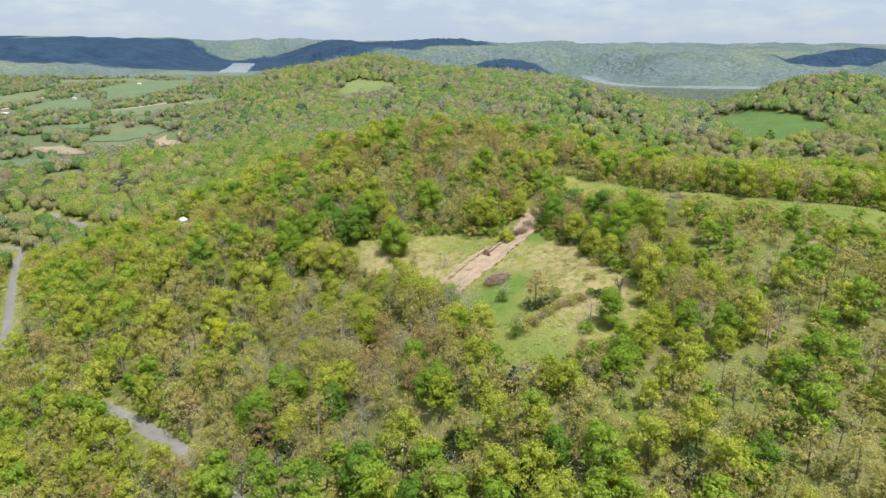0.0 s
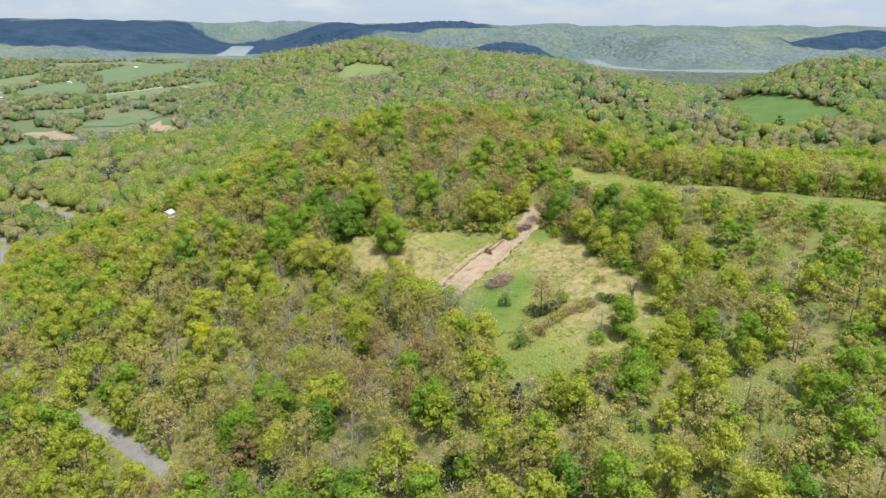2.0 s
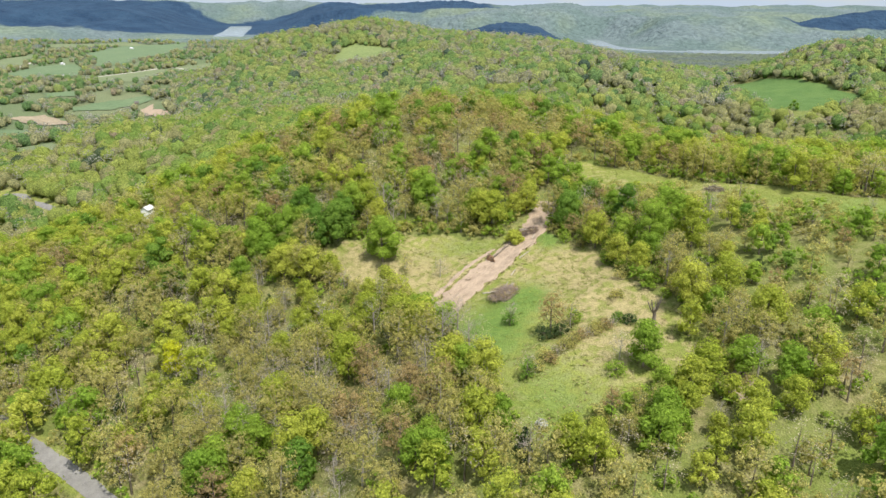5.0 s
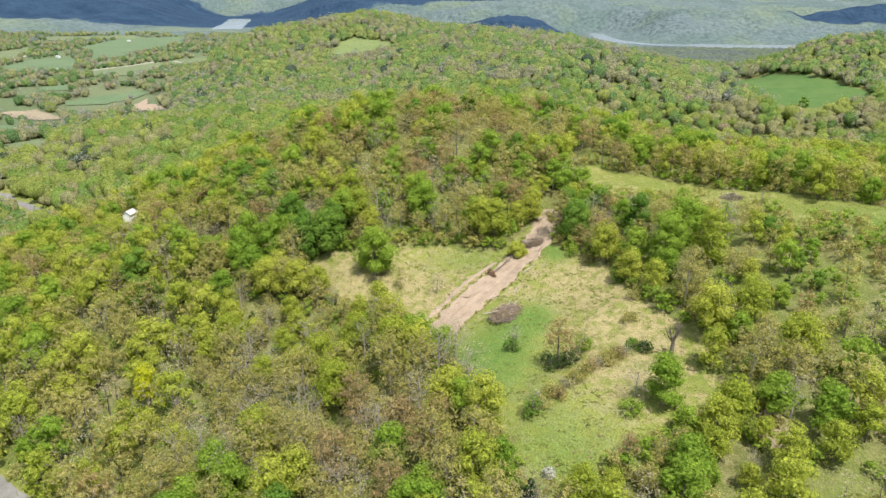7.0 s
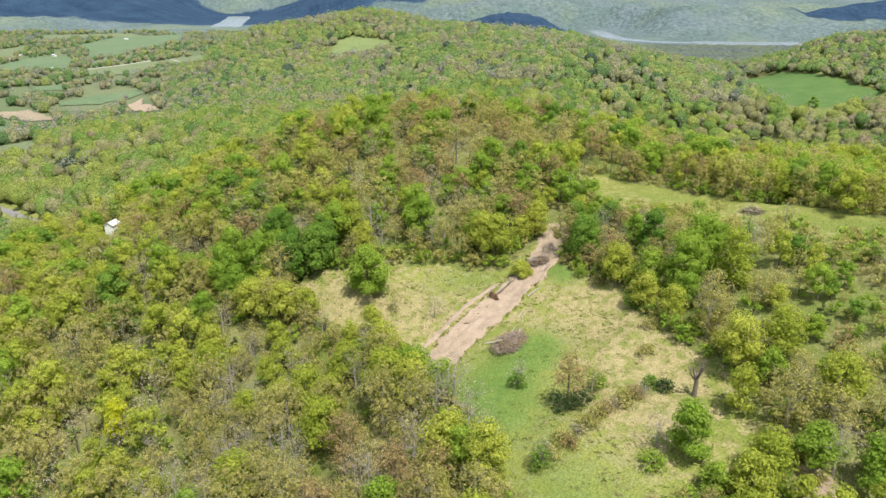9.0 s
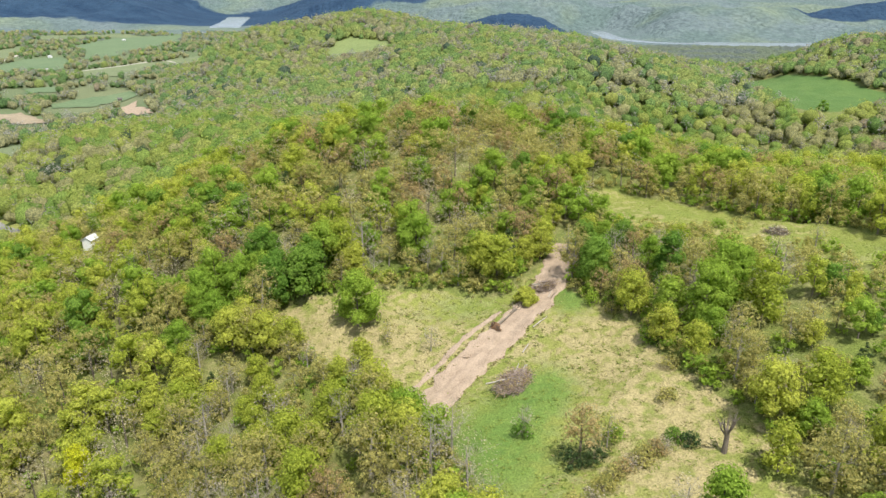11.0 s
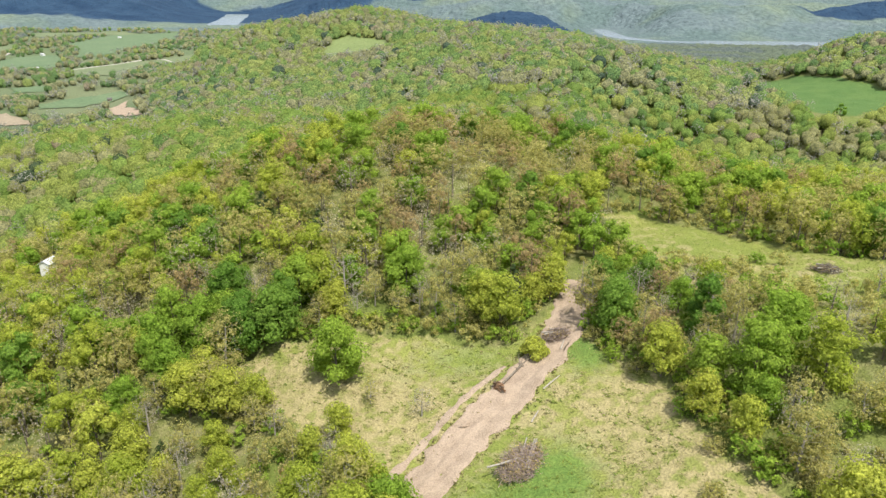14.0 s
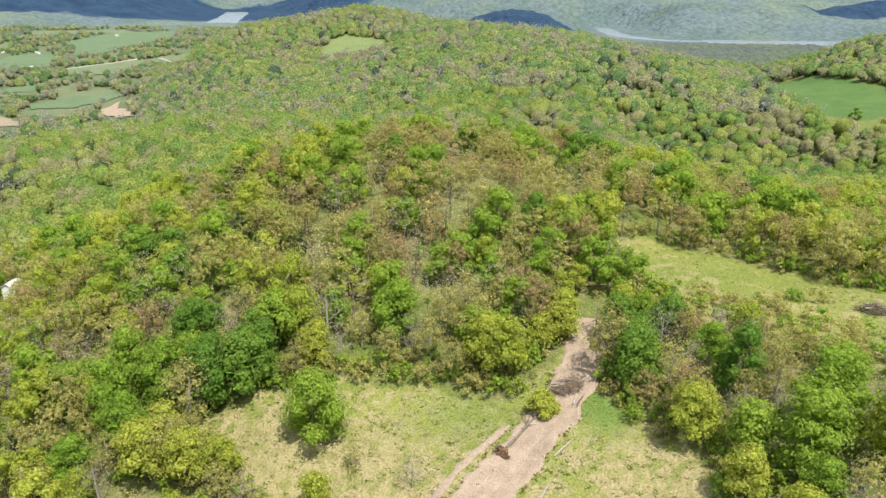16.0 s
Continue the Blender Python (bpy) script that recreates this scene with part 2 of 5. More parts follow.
# ---- the land ----
NEAR_HILLS = [
    (0, 330, 85, 75, 41.8),
    (0, 330, 200, 170, 32.2),
    (0, 210, 70, 60, 2.6),
    (120, 190, 75, 70, 33.5),
    (60, 130, 60, 60, -5.1),
    (-60, 240, 50, 50, 8.3),
    (-120, 300, 90, 90, 4.6),
    (200, 260, 120, 120, -0.4),
    (150, 60, 120, 90, 14.7),
    (40, 40, 70, 60, 4.7),
    (350, 330, 180, 150, 24.3),
    (300, 0, 180, 160, 44.3),
    (500, 250, 200, 180, 55.2),
    (20, 270, 45, 40, -6.7),
    (17, 125, 40, 40, 20.0),
    (-150, 150, 90, 90, 3.5),
]
RIDGES = [
    (-110, 1240, 190, 170, 23.7),
    (120, 1130, 220, 170, 75.5),
    (-200, 950, 220, 220, -33.8),
    (300, 900, 160, 140, -14.6),
    (330, 700, 130, 120, 4.3),
    (560, 930, 200, 130, 76.0),
    (200, 600, 160, 160, 37.1),
    (-150, 600, 170, 170, 60.0),
    (-330, 1150, 160, 220, 56.3),
    (0, 900, 170, 170, 48.9),
    (600, 600, 220, 200, 42.1),
    (50, 560, 120, 120, -18.3),
    (-80, 440, 100, 90, 5.9),
    (-125, 1290, 90, 80, 49.3),
    (-280, 420, 110, 110, -25.3),
    (200, 800, 120, 110, 28.5),
]

# spurs and gullies of the middle distance: x, y, half widths, height
SPURS = [
    (560, 950, 110, 80, 18.6), (430, 905, 70, 60, -3.5), (300, 960, 90, 110, -5.1), (215, 860, 90, 90, 11.7), (120, 1130, 120, 100, 6.6),
    (700, 960, 110, 90, -13.4), (230, 720, 55, 70, -4.3), (165, 670, 34, 110, -13), (90, 640, 45, 100, 8), (-60, 760, 30, 120, -8), (-150, 800, 40, 110, 6), (-455, 1100, 80, 170, -30), (-330, 1180, 60, 120, -6), (-320, 1240, 70, 90, 26), (400, 985, 45, 70, -22), (310, 1110, 50, 60, -6),
]
# the valley behind the ridge meadow and the dip behind the shoulder
HOLLOWS = [
    (226, 630, 80, 80, -45.1),
    (285, 515, 80, 70, -30.2),
    (200, 510, 80, 60, -0.1),
    (345, 650, 60, 70, 5.2),
    (390, 520, 80, 80, 1.0),
    (330, 930, 70, 60, -12.1),
    (130, 600, 70, 70, 11.2),
    (-110, 690, 70, 70, -16.0),
    (-210, 690, 70, 60, -4.7),
    (-150, 600, 60, 50, -5.4),
    (-40, 700, 60, 60, -2.3),
    (-215, 800, 70, 60, -9.5),
    (60, 720, 60, 60, -4.5),
    (80, 1130, 60, 60, -5.4),
    (175, 1110, 60, 60, -6.0),
    (410, 1000, 50, 60, -1.7),
    (300, 790, 60, 60, -15.5),
    (420, 830, 80, 60, -3.6),
    (-130, 510, 60, 40, 3.9),
]
# far side of the river: x, y, half widths, height
FAR_HILLS = [
    (-1560, 3850, 330, 330, 118), (-2100, 3900, 420, 300, 112), (-2700, 3700, 420, 420, 118),
    (-420, 3950, 260, 260, 108), (-760, 4150, 200, 220, 90), (-60, 4300, 230, 200, 95),
    (230, 2560, 150, 140, 78), (1080, 2900, 330, 190, 74), (1750, 2920, 130, 120, 96), (1540, 2880, 150, 60, 6),
    (620, 3500, 260, 200, 55), (1500, 3900, 300, 230, 60), (200, 3500, 300, 250, 70), (2600, 3800, 300, 300, 110),
    (-1900, 3350, 420, 120, 30), (-1100, 3420, 90, 90, 20), (1480, 3020, 230, 220, -36),
]


LAKE = [(-920, 3120), (-985, 3400), (-1060, 3750), (-1180, 4280)]
RIVER = [(1600, 2385), (1250, 2345), (974, 2345), (800, 2365)]
UPPER_RIVER = [(800, 2365), (690, 2400), (620, 2500), (595, 2650), (620, 3040)]


def off_line(x, y, line):
    """Distance to a broken line."""
    best = np.full(np.broadcast(x, y).shape, 1e9)
    for (xa, ya), (xb, yb) in zip(line, line[1:]):
        dx, dy = xb - xa, yb - ya
        s = np.clip(((x - xa) * dx + (y - ya) * dy) / (dx * dx + dy * dy), 0, 1)
        best = np.minimum(best, np.hypot(x - xa - s * dx, y - ya - s * dy))
    return best


def ripple(x, y, size, seed):
    """Smooth unevenness, about -1 to 1, with waves of the given size in metres."""
    r = np.random.RandomState(seed)
    z = np.zeros_like(x, dtype=float)
    for k in range(9):
        a, ph, f = r.uniform(0, math.pi), r.uniform(0, 6.28), r.uniform(0.7, 1.9) * 6.283 / size
        z = z + np.sin((x * math.cos(a) + y * math.sin(a)) * f + ph + 1.3 * np.sin((y * math.cos(a) - x * math.sin(a)) * f * 0.6 + 2 * ph))
    return z / 4.5


def step(v):
    v = np.clip(v, 0, 1)
    return v * v * (3 - 2 * v)


def land(x, y):
    x, y = np.asarray(x, float), np.asarray(y, float)
    z = np.full(np.broadcast(x, y).shape, -55.0)
    for a, b, u, v, h in NEAR_HILLS + RIDGES + SPURS + HOLLOWS + FAR_HILLS:
        z = z + h * np.exp(-0.5 * ((x - a) / u) ** 2 - 0.5 * ((y - b) / v) ** 2)
    r, side = np.hypot(x, y), x / np.maximum(y, 200.0)
    begin = 3250 - 700 * step((side + 0.06) / 0.1) + 1150 * np.exp(-(((side + 0.29) / 0.03) ** 2)) + 550 * np.exp(-(((side - 0.21) / 0.03) ** 2))
    rise = np.clip((r - begin) / (4800 - begin), 0, 1)
    z = z + 122 * rise ** 0.85 + (40 * ripple(x, y, 620, 3) + 15 * ripple(x, y, 260, 4)) * step(rise * 3) * (1 - 0.6 * rise)
    rim = step((y - 4250) / 400)
    top = 60 + 46 * rim + (11 - 8 * rim) * ripple(x, y, 800, 8) + 4 * ripple(x, y, 330, 8) + 28 * np.exp(-0.5 * ((x - 1750) / 150) ** 2 - 0.5 * ((y - 2920) / 140) ** 2)
    over = np.maximum(z - top + 14, 0)
    z = np.where(r > 2900, z - over + 14 * over / (over + 14), z)
    bank = np.minimum(off_line(x, y, LAKE) - 95, np.minimum(off_line(x, y, RIVER) - 135, off_line(x, y, UPPER_RIVER) - 80))
    z = -55 + (z + 55) * step(bank / np.where(x < 0, 480, 200))
    hilly = np.clip((z + 52) / 30, 0, 1)
    return z + hilly * (1.1 * ripple(x, y, 46, 5) + 0.35 * ripple(x, y, 15, 6)) * np.where(y < 1500, 1, 3)


def axis(lo, near_lo, near_hi, hi, pitch, growth):
    mid = list(np.arange(near_lo, near_hi + pitch, pitch))
    for sign, end in ((1, hi), (-1, lo)):
        s, v, line = pitch, (mid[-1] if sign > 0 else near_lo), []
        while (end - v) * sign > 0:
            s *= growth
            v += sign * s
            line.append(v)
        mid = mid + line if sign > 0 else line[::-1] + mid
    return np.array(mid)


XS, YS = axis(-4300, -90, 160, 4300, 2.4, 1.026), axis(-700, 100, 300, 4870, 2.4, 1.02)
GX, GY = np.meshgrid(XS, YS)
GZ = land(GX, GY)


def height(x, y):
    """The sheet's own height, between its corners."""
    x, y = np.asarray(x, float), np.asarray(y, float)
    i = np.clip(np.searchsorted(XS, x) - 1, 0, len(XS) - 2)
    j = np.clip(np.searchsorted(YS, y) - 1, 0, len(YS) - 2)
    u, v = np.clip((x - XS[i]) / (XS[i + 1] - XS[i]), 0, 1), np.clip((y - YS[j]) / (YS[j + 1] - YS[j]), 0, 1)
    return (GZ[j, i] * (1 - u) + GZ[j, i + 1] * u) * (1 - v) + (GZ[j + 1, i] * (1 - u) + GZ[j + 1, i + 1] * u) * v


def inside(x, y, poly):
    hit = np.zeros(np.broadcast(x, y).shape, bool)
    for (xa, ya), (xb, yb) in zip(poly, poly[1:] + poly[:1]):
        if ya != yb:
            hit ^= ((ya > y) != (yb > y)) & (x < (xb - xa) * (y - ya) / (yb - ya) + xa)
    return hit


CLEARING = [(-49, 229), (-40, 235), (-28, 237), (-13, 237), (-2, 235), (19, 228), (28, 236), (35, 247), (42, 245), (37, 226), (51, 210), (53, 193),
            (58, 177), (65, 163), (69, 150), (65, 139), (50, 131), (38, 127), (30, 115), (21, 118), (18, 127), (14, 140), (10, 152), (5, 172), (1, 184), (-8, 193), (-16, 201), (-30, 211), (-44, 222)]
RIDGE_MEADOW = [(55, 290), (62, 294), (86, 277), (110, 253), (130, 234), (157, 232), (182, 222), (200, 190), (175, 172), (150, 176), (126, 188), (108, 204), (88, 222), (70, 240), (60, 252), (57, 270)]
FAR_FIELD = [(389, 990), (422, 945), (424, 880), (440, 815), (449, 748), (400, 700), (352, 684), (336, 716), (345, 780), (345, 850)]
HILL_PASTURE = [(-168, 1052), (-161, 1130), (-141, 1149), (-80, 1099), (-70, 1031), (-98, 1013), (-138, 1017)]
VALLEY_FIELDS = [
    ("pale", [(-1142, 1796), (-1160, 1930), (-1156, 2038), (-1062, 1877), (-983, 1643), (-967, 1505)]),
    ("green", [(-920, 1509), (-956, 1693), (-900, 1747), (-821, 1641), (-763, 1505), (-781, 1430), (-849, 1405)]),
    ("green", [(-1033, 2074), (-1074, 2425), (-978, 2533), (-913, 2612), (-818, 2301), (-815, 2048), (-789, 1755), (-823, 1703), (-933, 1929)]),
    ("pale", [(-720, 1426), (-680, 1557), (-620, 1680), (-589, 1822), (-368, 1159), (-392, 1173), (-550, 1446), (-533, 1307), (-635, 1316)]),
    ("green", [(-559, 1046), (-525, 1111), (-482, 1146), (-451, 1100), (-472, 1071), (-514, 1043), (-539, 1023)]),
    ("tan", [(-587, 952), (-561, 981), (-517, 957), (-498, 936), (-520, 915), (-565, 927)]),
    ("green", [(-572, 848), (-544, 874), (-513, 874), (-488, 812), (-509, 787), (-536, 787)]),
    ("pale", [(-448, 716), (-419, 733), (-355, 643), (-354, 608), (-392, 627)]),
    ("green", [(-664, 1173), (-615, 1195), (-593, 1140), (-628, 1113)]),
    ("pale", [(-1400, 2500), (-1100, 2620), (-1000, 2480), (-1250, 2330)]),
]
QUARRY = [(-452, 1003), (-441, 1024), (-434, 1053), (-415, 1002), (-372, 943), (-348, 894), (-373, 908), (-421, 967)]
ROADS = [
    [(-330, 500), (-312, 493), (-298, 478), (-284, 467), (-262, 447), (-246, 434), (-225, 424)],
    [(-330, 440), (-300, 425), (-291, 402), (-270, 363), (-249, 326), (-214, 266), (-188, 222), (-150, 187), (-117, 162), (-105, 154), (-92, 144), (-79, 133), (-64, 118), (-48, 96)],
]
TRACK = [(-1, 187), (9, 200), (19, 211), (28.5, 222.5), (33.5, 231), (38.5, 244), (42, 252)]
HOUSE = (-148, 328)

ground_mesh = bpy.data.meshes.new("ground")


def fill_mesh(mesh, verts, faces):
    """Puts corners (n, 3) and faces (m, 3 or 4) into a mesh in one go."""
    m, k = faces.shape
    mesh.vertices.add(len(verts))
    mesh.vertices.foreach_set("co", np.ascontiguousarray(verts, np.float32).ravel())
    mesh.loops.add(m * k)
    mesh.loops.foreach_set("vertex_index", np.ascontiguousarray(faces, np.int32).ravel())
    mesh.polygons.add(m)
    mesh.polygons.foreach_set("loop_start", np.arange(0, m * k, k, dtype=np.int32))
    mesh.update(calc_edges=True)
    return mesh


def grid_faces(nx, ny):
    i = (np.arange(ny - 1)[:, None] * nx + np.arange(nx - 1)[None, :]).ravel()
    return np.stack([i, i + 1, i + nx + 1, i + nx], 1)


def soften(mask):
    m = mask.astype(float)
    p = np.pad(m, 1, mode="edge")
    return (p[:-2, 1:-1] + p[2:, 1:-1] + p[1:-1, :-2] + p[1:-1, 2:] + 2 * m) / 6


def put_values(mesh, name, values):
    mesh.attributes.new(name, "FLOAT", "POINT").data.foreach_set("value", np.ascontiguousarray(values, np.float32).ravel())


fill_mesh(ground_mesh, np.stack([GX, GY, GZ], -1).reshape(-1, 3), grid_faces(len(XS), len(YS)))
ground_mesh.polygons.foreach_set("use_smooth", np.ones(len(ground_mesh.polygons), bool))
clear_here = inside(GX, GY, CLEARING)
meadow_here = clear_here | inside(GX, GY, RIDGE_MEADOW)
meadow_here |= (off_line(GX, GY, ROADS[1]) < 4) | (off_line(GX, GY, ROADS[0]) < 12) | ((GX < -260) & (GY > 560) & (GY < 3300) & (GZ < -38))


def blob(x, y, a, b, u, v):
    return np.exp(-0.5 * ((x - a) / u) ** 2 - 0.5 * ((y - b) / v) ** 2)


lush = blob(GX, GY, 14, 168, 9, 12) + 0.9 * blob(GX, GY, 26, 186, 6, 7) + 0.9 * blob(GX, GY, 38, 222, 4, 7) + 0.45 * blob(GX, GY, 8, 226, 12, 6) + 0.5 * blob(GX, GY, 27, 130, 10, 14) + 0.6 * blob(GX, GY, 140, 200, 30, 20)
dry = 0.75 * blob(GX, GY, -32, 222, 12, 9) + 0.62 * blob(GX, GY, -6, 212, 16, 14) + 0.7 * blob(GX, GY, 42, 196, 12, 14) + 0.6 * blob(GX, GY, 52, 165, 10, 12) + 0.55 * blob(GX, GY, 42, 148, 8, 8) + 0.55 * blob(GX, GY, 70, 240, 12, 12) + 0.4 * blob(GX, GY, 104, 212, 20, 9) + 0.4 * blob(GX, GY, 100, 245, 8, 6) + 0.3 * blob(GX, GY, 140, 186, 20, 9)
put_values(ground_mesh, "meadow", soften(meadow_here))
put_values(ground_mesh, "lush", np.clip(lush, 0, 1))
put_values(ground_mesh, "straw", np.clip(dry + np.where(GX > 75, 0.02, 0.18), 0, 1))
put_values(ground_mesh, "field", soften(inside(GX, GY, FAR_FIELD)))
# far hills that get the painted cloud shadow
shaded_hills = 0 * GX
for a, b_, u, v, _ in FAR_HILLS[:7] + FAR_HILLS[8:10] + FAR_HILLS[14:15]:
    shaded_hills = shaded_hills + blob(GX, GY, a, b_, u * 1.1, v * 1.1) ** 0.8
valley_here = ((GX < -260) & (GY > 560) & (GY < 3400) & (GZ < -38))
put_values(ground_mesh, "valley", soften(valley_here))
put_values(ground_mesh, "hazy_woods", step((GY - 1450) / 250) * ((GZ > -47) | (GX > 0) | (GY > 2700)))
put_values(ground_mesh, "cloud_shade", np.clip(shaded_hills * 1.25, 0, 1))
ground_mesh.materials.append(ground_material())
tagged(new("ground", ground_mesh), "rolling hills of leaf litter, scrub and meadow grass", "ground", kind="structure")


def draped(name, poly, mat, lift, label, category, rings=7, sub=6, wobble=0.0):
    """A patch of land laid over the sheet, from its outline inwards."""
    line = [(xa + (xb - xa) * k / sub, ya + (yb - ya) * k / sub) for (xa, ya), (xb, yb) in zip(poly, poly[1:] + poly[:1]) for k in range(sub)]
    rim, mid = np.array(line), np.mean(line, axis=0)
    rim = rim + wobble * np.stack([ripple(rim[:, 0], rim[:, 1], 40, 1), ripple(rim[:, 0], rim[:, 1], 40, 2)], 1)
    pts = np.concatenate([mid + (rim - mid) * (1 - k / rings) for k in range(rings)] + [mid[None]])
    n = len(rim)
    faces = []
    for k in range(rings - 1):
        faces += [(k * n + i, k * n + (i + 1) % n, (k + 1) * n + (i + 1) % n, (k + 1) * n + i) for i in range(n)]
    bm = bmesh.new()
    vs = [bm.verts.new((x, y, z)) for (x, y), z in zip(pts, height(pts[:, 0], pts[:, 1]) + lift)]
    for f in faces:
        bm.faces.new([vs[i] for i in f])
    for i in range(n):
        bm.faces.new((vs[(rings - 1) * n + i], vs[(rings - 1) * n + (i + 1) % n], vs[-1]))
    mesh = bpy.data.meshes.new(name)
    bm.normal_update()
    bm.to_mesh(mesh)
    bm.free()
    mesh.materials.append(mat)
    return tagged(new(name, mesh), label, category, kind="structure")


FIELD_LOOK = {"green": (FIELD_GREEN, "bright green field of young crop"), "pale": (FIELD_PALE, "pale green grazed pasture"), "tan": (FIELD_TAN, "bare tan ploughed field")}
for look_, poly in VALLEY_FIELDS:
    draped("field", poly, FIELD_LOOK[look_][0], 1.0, FIELD_LOOK[look_][1], "field", wobble=6)
draped("pasture", HILL_PASTURE, FIELD_HILL, 0.8, "pale green pasture on the wooded ridge", "field", wobble=5)
draped("quarry_ground", QUARRY, DIRT, 1.2, "scraped bare earth below the wooded slope", "bare earth", wobble=4)
WATER = water_material()


def ribbon(name, line, half, mat, lift, label, category, cross=5, pitch=2.5, shape=None, rough_edge=0.3):
    """A strip that follows a line over the land; shape(u) lifts it across its width (u from -1 to 1)."""
    pts = []
    for k in range(len(line) - 1):
        p0, p1, p2, p3 = (Vector(line[max(0, min(len(line) - 1, i))]) for i in (k - 1, k, k + 1, k + 2))
        n = max(2, int((p2 - p1).length / pitch))
        for i in range(n):
            s = i / n
            pts.append(0.5 * (2 * p1 + (p2 - p0) * s + (2 * p0 - 5 * p1 + 4 * p2 - p3) * s * s + (3 * p1 - p0 - 3 * p2 + p3) * s ** 3))
    pts = np.array([tuple(p) for p in pts] + [line[-1]])
    way = np.gradient(pts, axis=0)
    way /= np.linalg.norm(way, axis=1)[:, None]
    side = np.stack([way[:, 1], -way[:, 0]], 1)
    u = np.linspace(-1, 1, cross)
    sway = np.stack([ripple(pts[:, 0] + 300 * k, pts[:, 1], 7, 12 + k) for k in (0, 1)], 1)
    wide = half * (1 + rough_edge * np.where(u > 0, sway[:, :1], sway[:, 1:]) * (np.abs(u) > 0.7))
    xy = pts[:, None, :] + side[:, None, :] * (u * wide)[..., None]
    z = height(xy[..., 0], xy[..., 1]) + lift * np.where(np.abs(u) > 0.95, 0.2, 1.0)
    if shape is not None:
        z = z + shape(u)[None, :] + 0.13 * ripple(xy[..., 0], xy[..., 1], 5, 2)
    mesh = fill_mesh(bpy.data.meshes.new(name), np.concatenate([xy, z[..., None]], -1).reshape(-1, 3), grid_faces(cross, len(pts))[:, ::-1])
    mesh.polygons.foreach_set("use_smooth", np.ones(len(mesh.polygons), bool))
    mesh.materials.append(mat)
    return tagged(new(name, mesh), label, category, kind="structure")


ribbon("water_1", LAKE, 60, WATER, 0.6, "pale grey lake between cloud-shaded wooded hills", "lake", pitch=60, rough_edge=0.15)
ribbon("water_2", RIVER, 88, WATER, 0.6, "pale broad river between wooded banks", "river", pitch=40, rough_edge=0.12)
ribbon("water_3", UPPER_RIVER, 34, WATER, 0.9, "narrow reach of pale river between wooded hills", "river", pitch=40, rough_edge=0.12)
for line in ROADS:
    ribbon("road", line, 2.3, ASPHALT, 0.35, "narrow grey gravel road through the woods", "road", rough_edge=0.08)
ribbon("lane", [(-946, 1470), (-947, 1534), (-968, 1616), (-1051, 1859)], 4, PALE_ROAD, 1.6, "pale gravel farm lane", "road", pitch=10)
ribbon("lane", [(-503, 744), (-493, 760), (-483, 779), (-473, 791)], 7, PALE_ROAD, 1.6, "pale gravel farm yard beside trees", "road", pitch=8)
ribbon("lane", [(-714, 1413), (-673, 1540), (-615, 1663), (-380, 1203)], 3, PALE_ROAD, 1.6, "pale gravel farm lane", "road", pitch=10)
ribbon("dirt_track", TRACK, 4.9, DIRT, 0.22, "freshly bulldozed track of tan earth across the clearing", "dirt track", 19, 1.0,
       lambda u: 0.12 * np.cos(u * 11) * (1 - u * u) + 0.2 * np.exp(-((np.abs(u) - 0.85) / 0.1) ** 2), 0.2)
ribbon("dirt_track", [(-7, 192), (2, 203), (11, 214), (19, 221)], 0.9, DIRT, 0.15, "thin scraped rut of tan earth beside the track", "dirt track", 5, 1.0, None, 0.5)

# ---- trees: shapes ----


def tube(points, radii, sides):
    """Corners and faces of a tapered limb along points."""
    pts = np.array(points, float)
    way = np.gradient(pts, axis=0)
    way /= np.linalg.norm(way, axis=1)[:, None] + 1e-9
    ref = np.where(np.abs(way[:, 2:3]) > 0.9, np.array([[1.0, 0, 0]]), np.array([[0, 0, 1.0]]))
    a = np.cross(way, ref)
    a /= np.linalg.norm(a, axis=1)[:, None] + 1e-9
    b = np.cross(way, a)
    ang = np.arange(sides) * 2 * math.pi / sides
    v = pts[:, None] + np.array(radii)[:, None, None] * (np.cos(ang)[None, :, None] * a[:, None] + np.sin(ang)[None, :, None] * b[:, None])
    i = np.arange((len(pts) - 1) * sides)
    nxt = i - i % sides + (i + 1) % sides
    return v.reshape(-1, 3), np.stack([i, nxt, nxt + sides, i + sides], 1)


def joined(pieces):
    vs, fs, n = [], [], 0
    for v, f in pieces:
        vs.append(v)
        fs.append(f + n)
        n += len(v)
    return np.concatenate(vs), np.concatenate(fs)


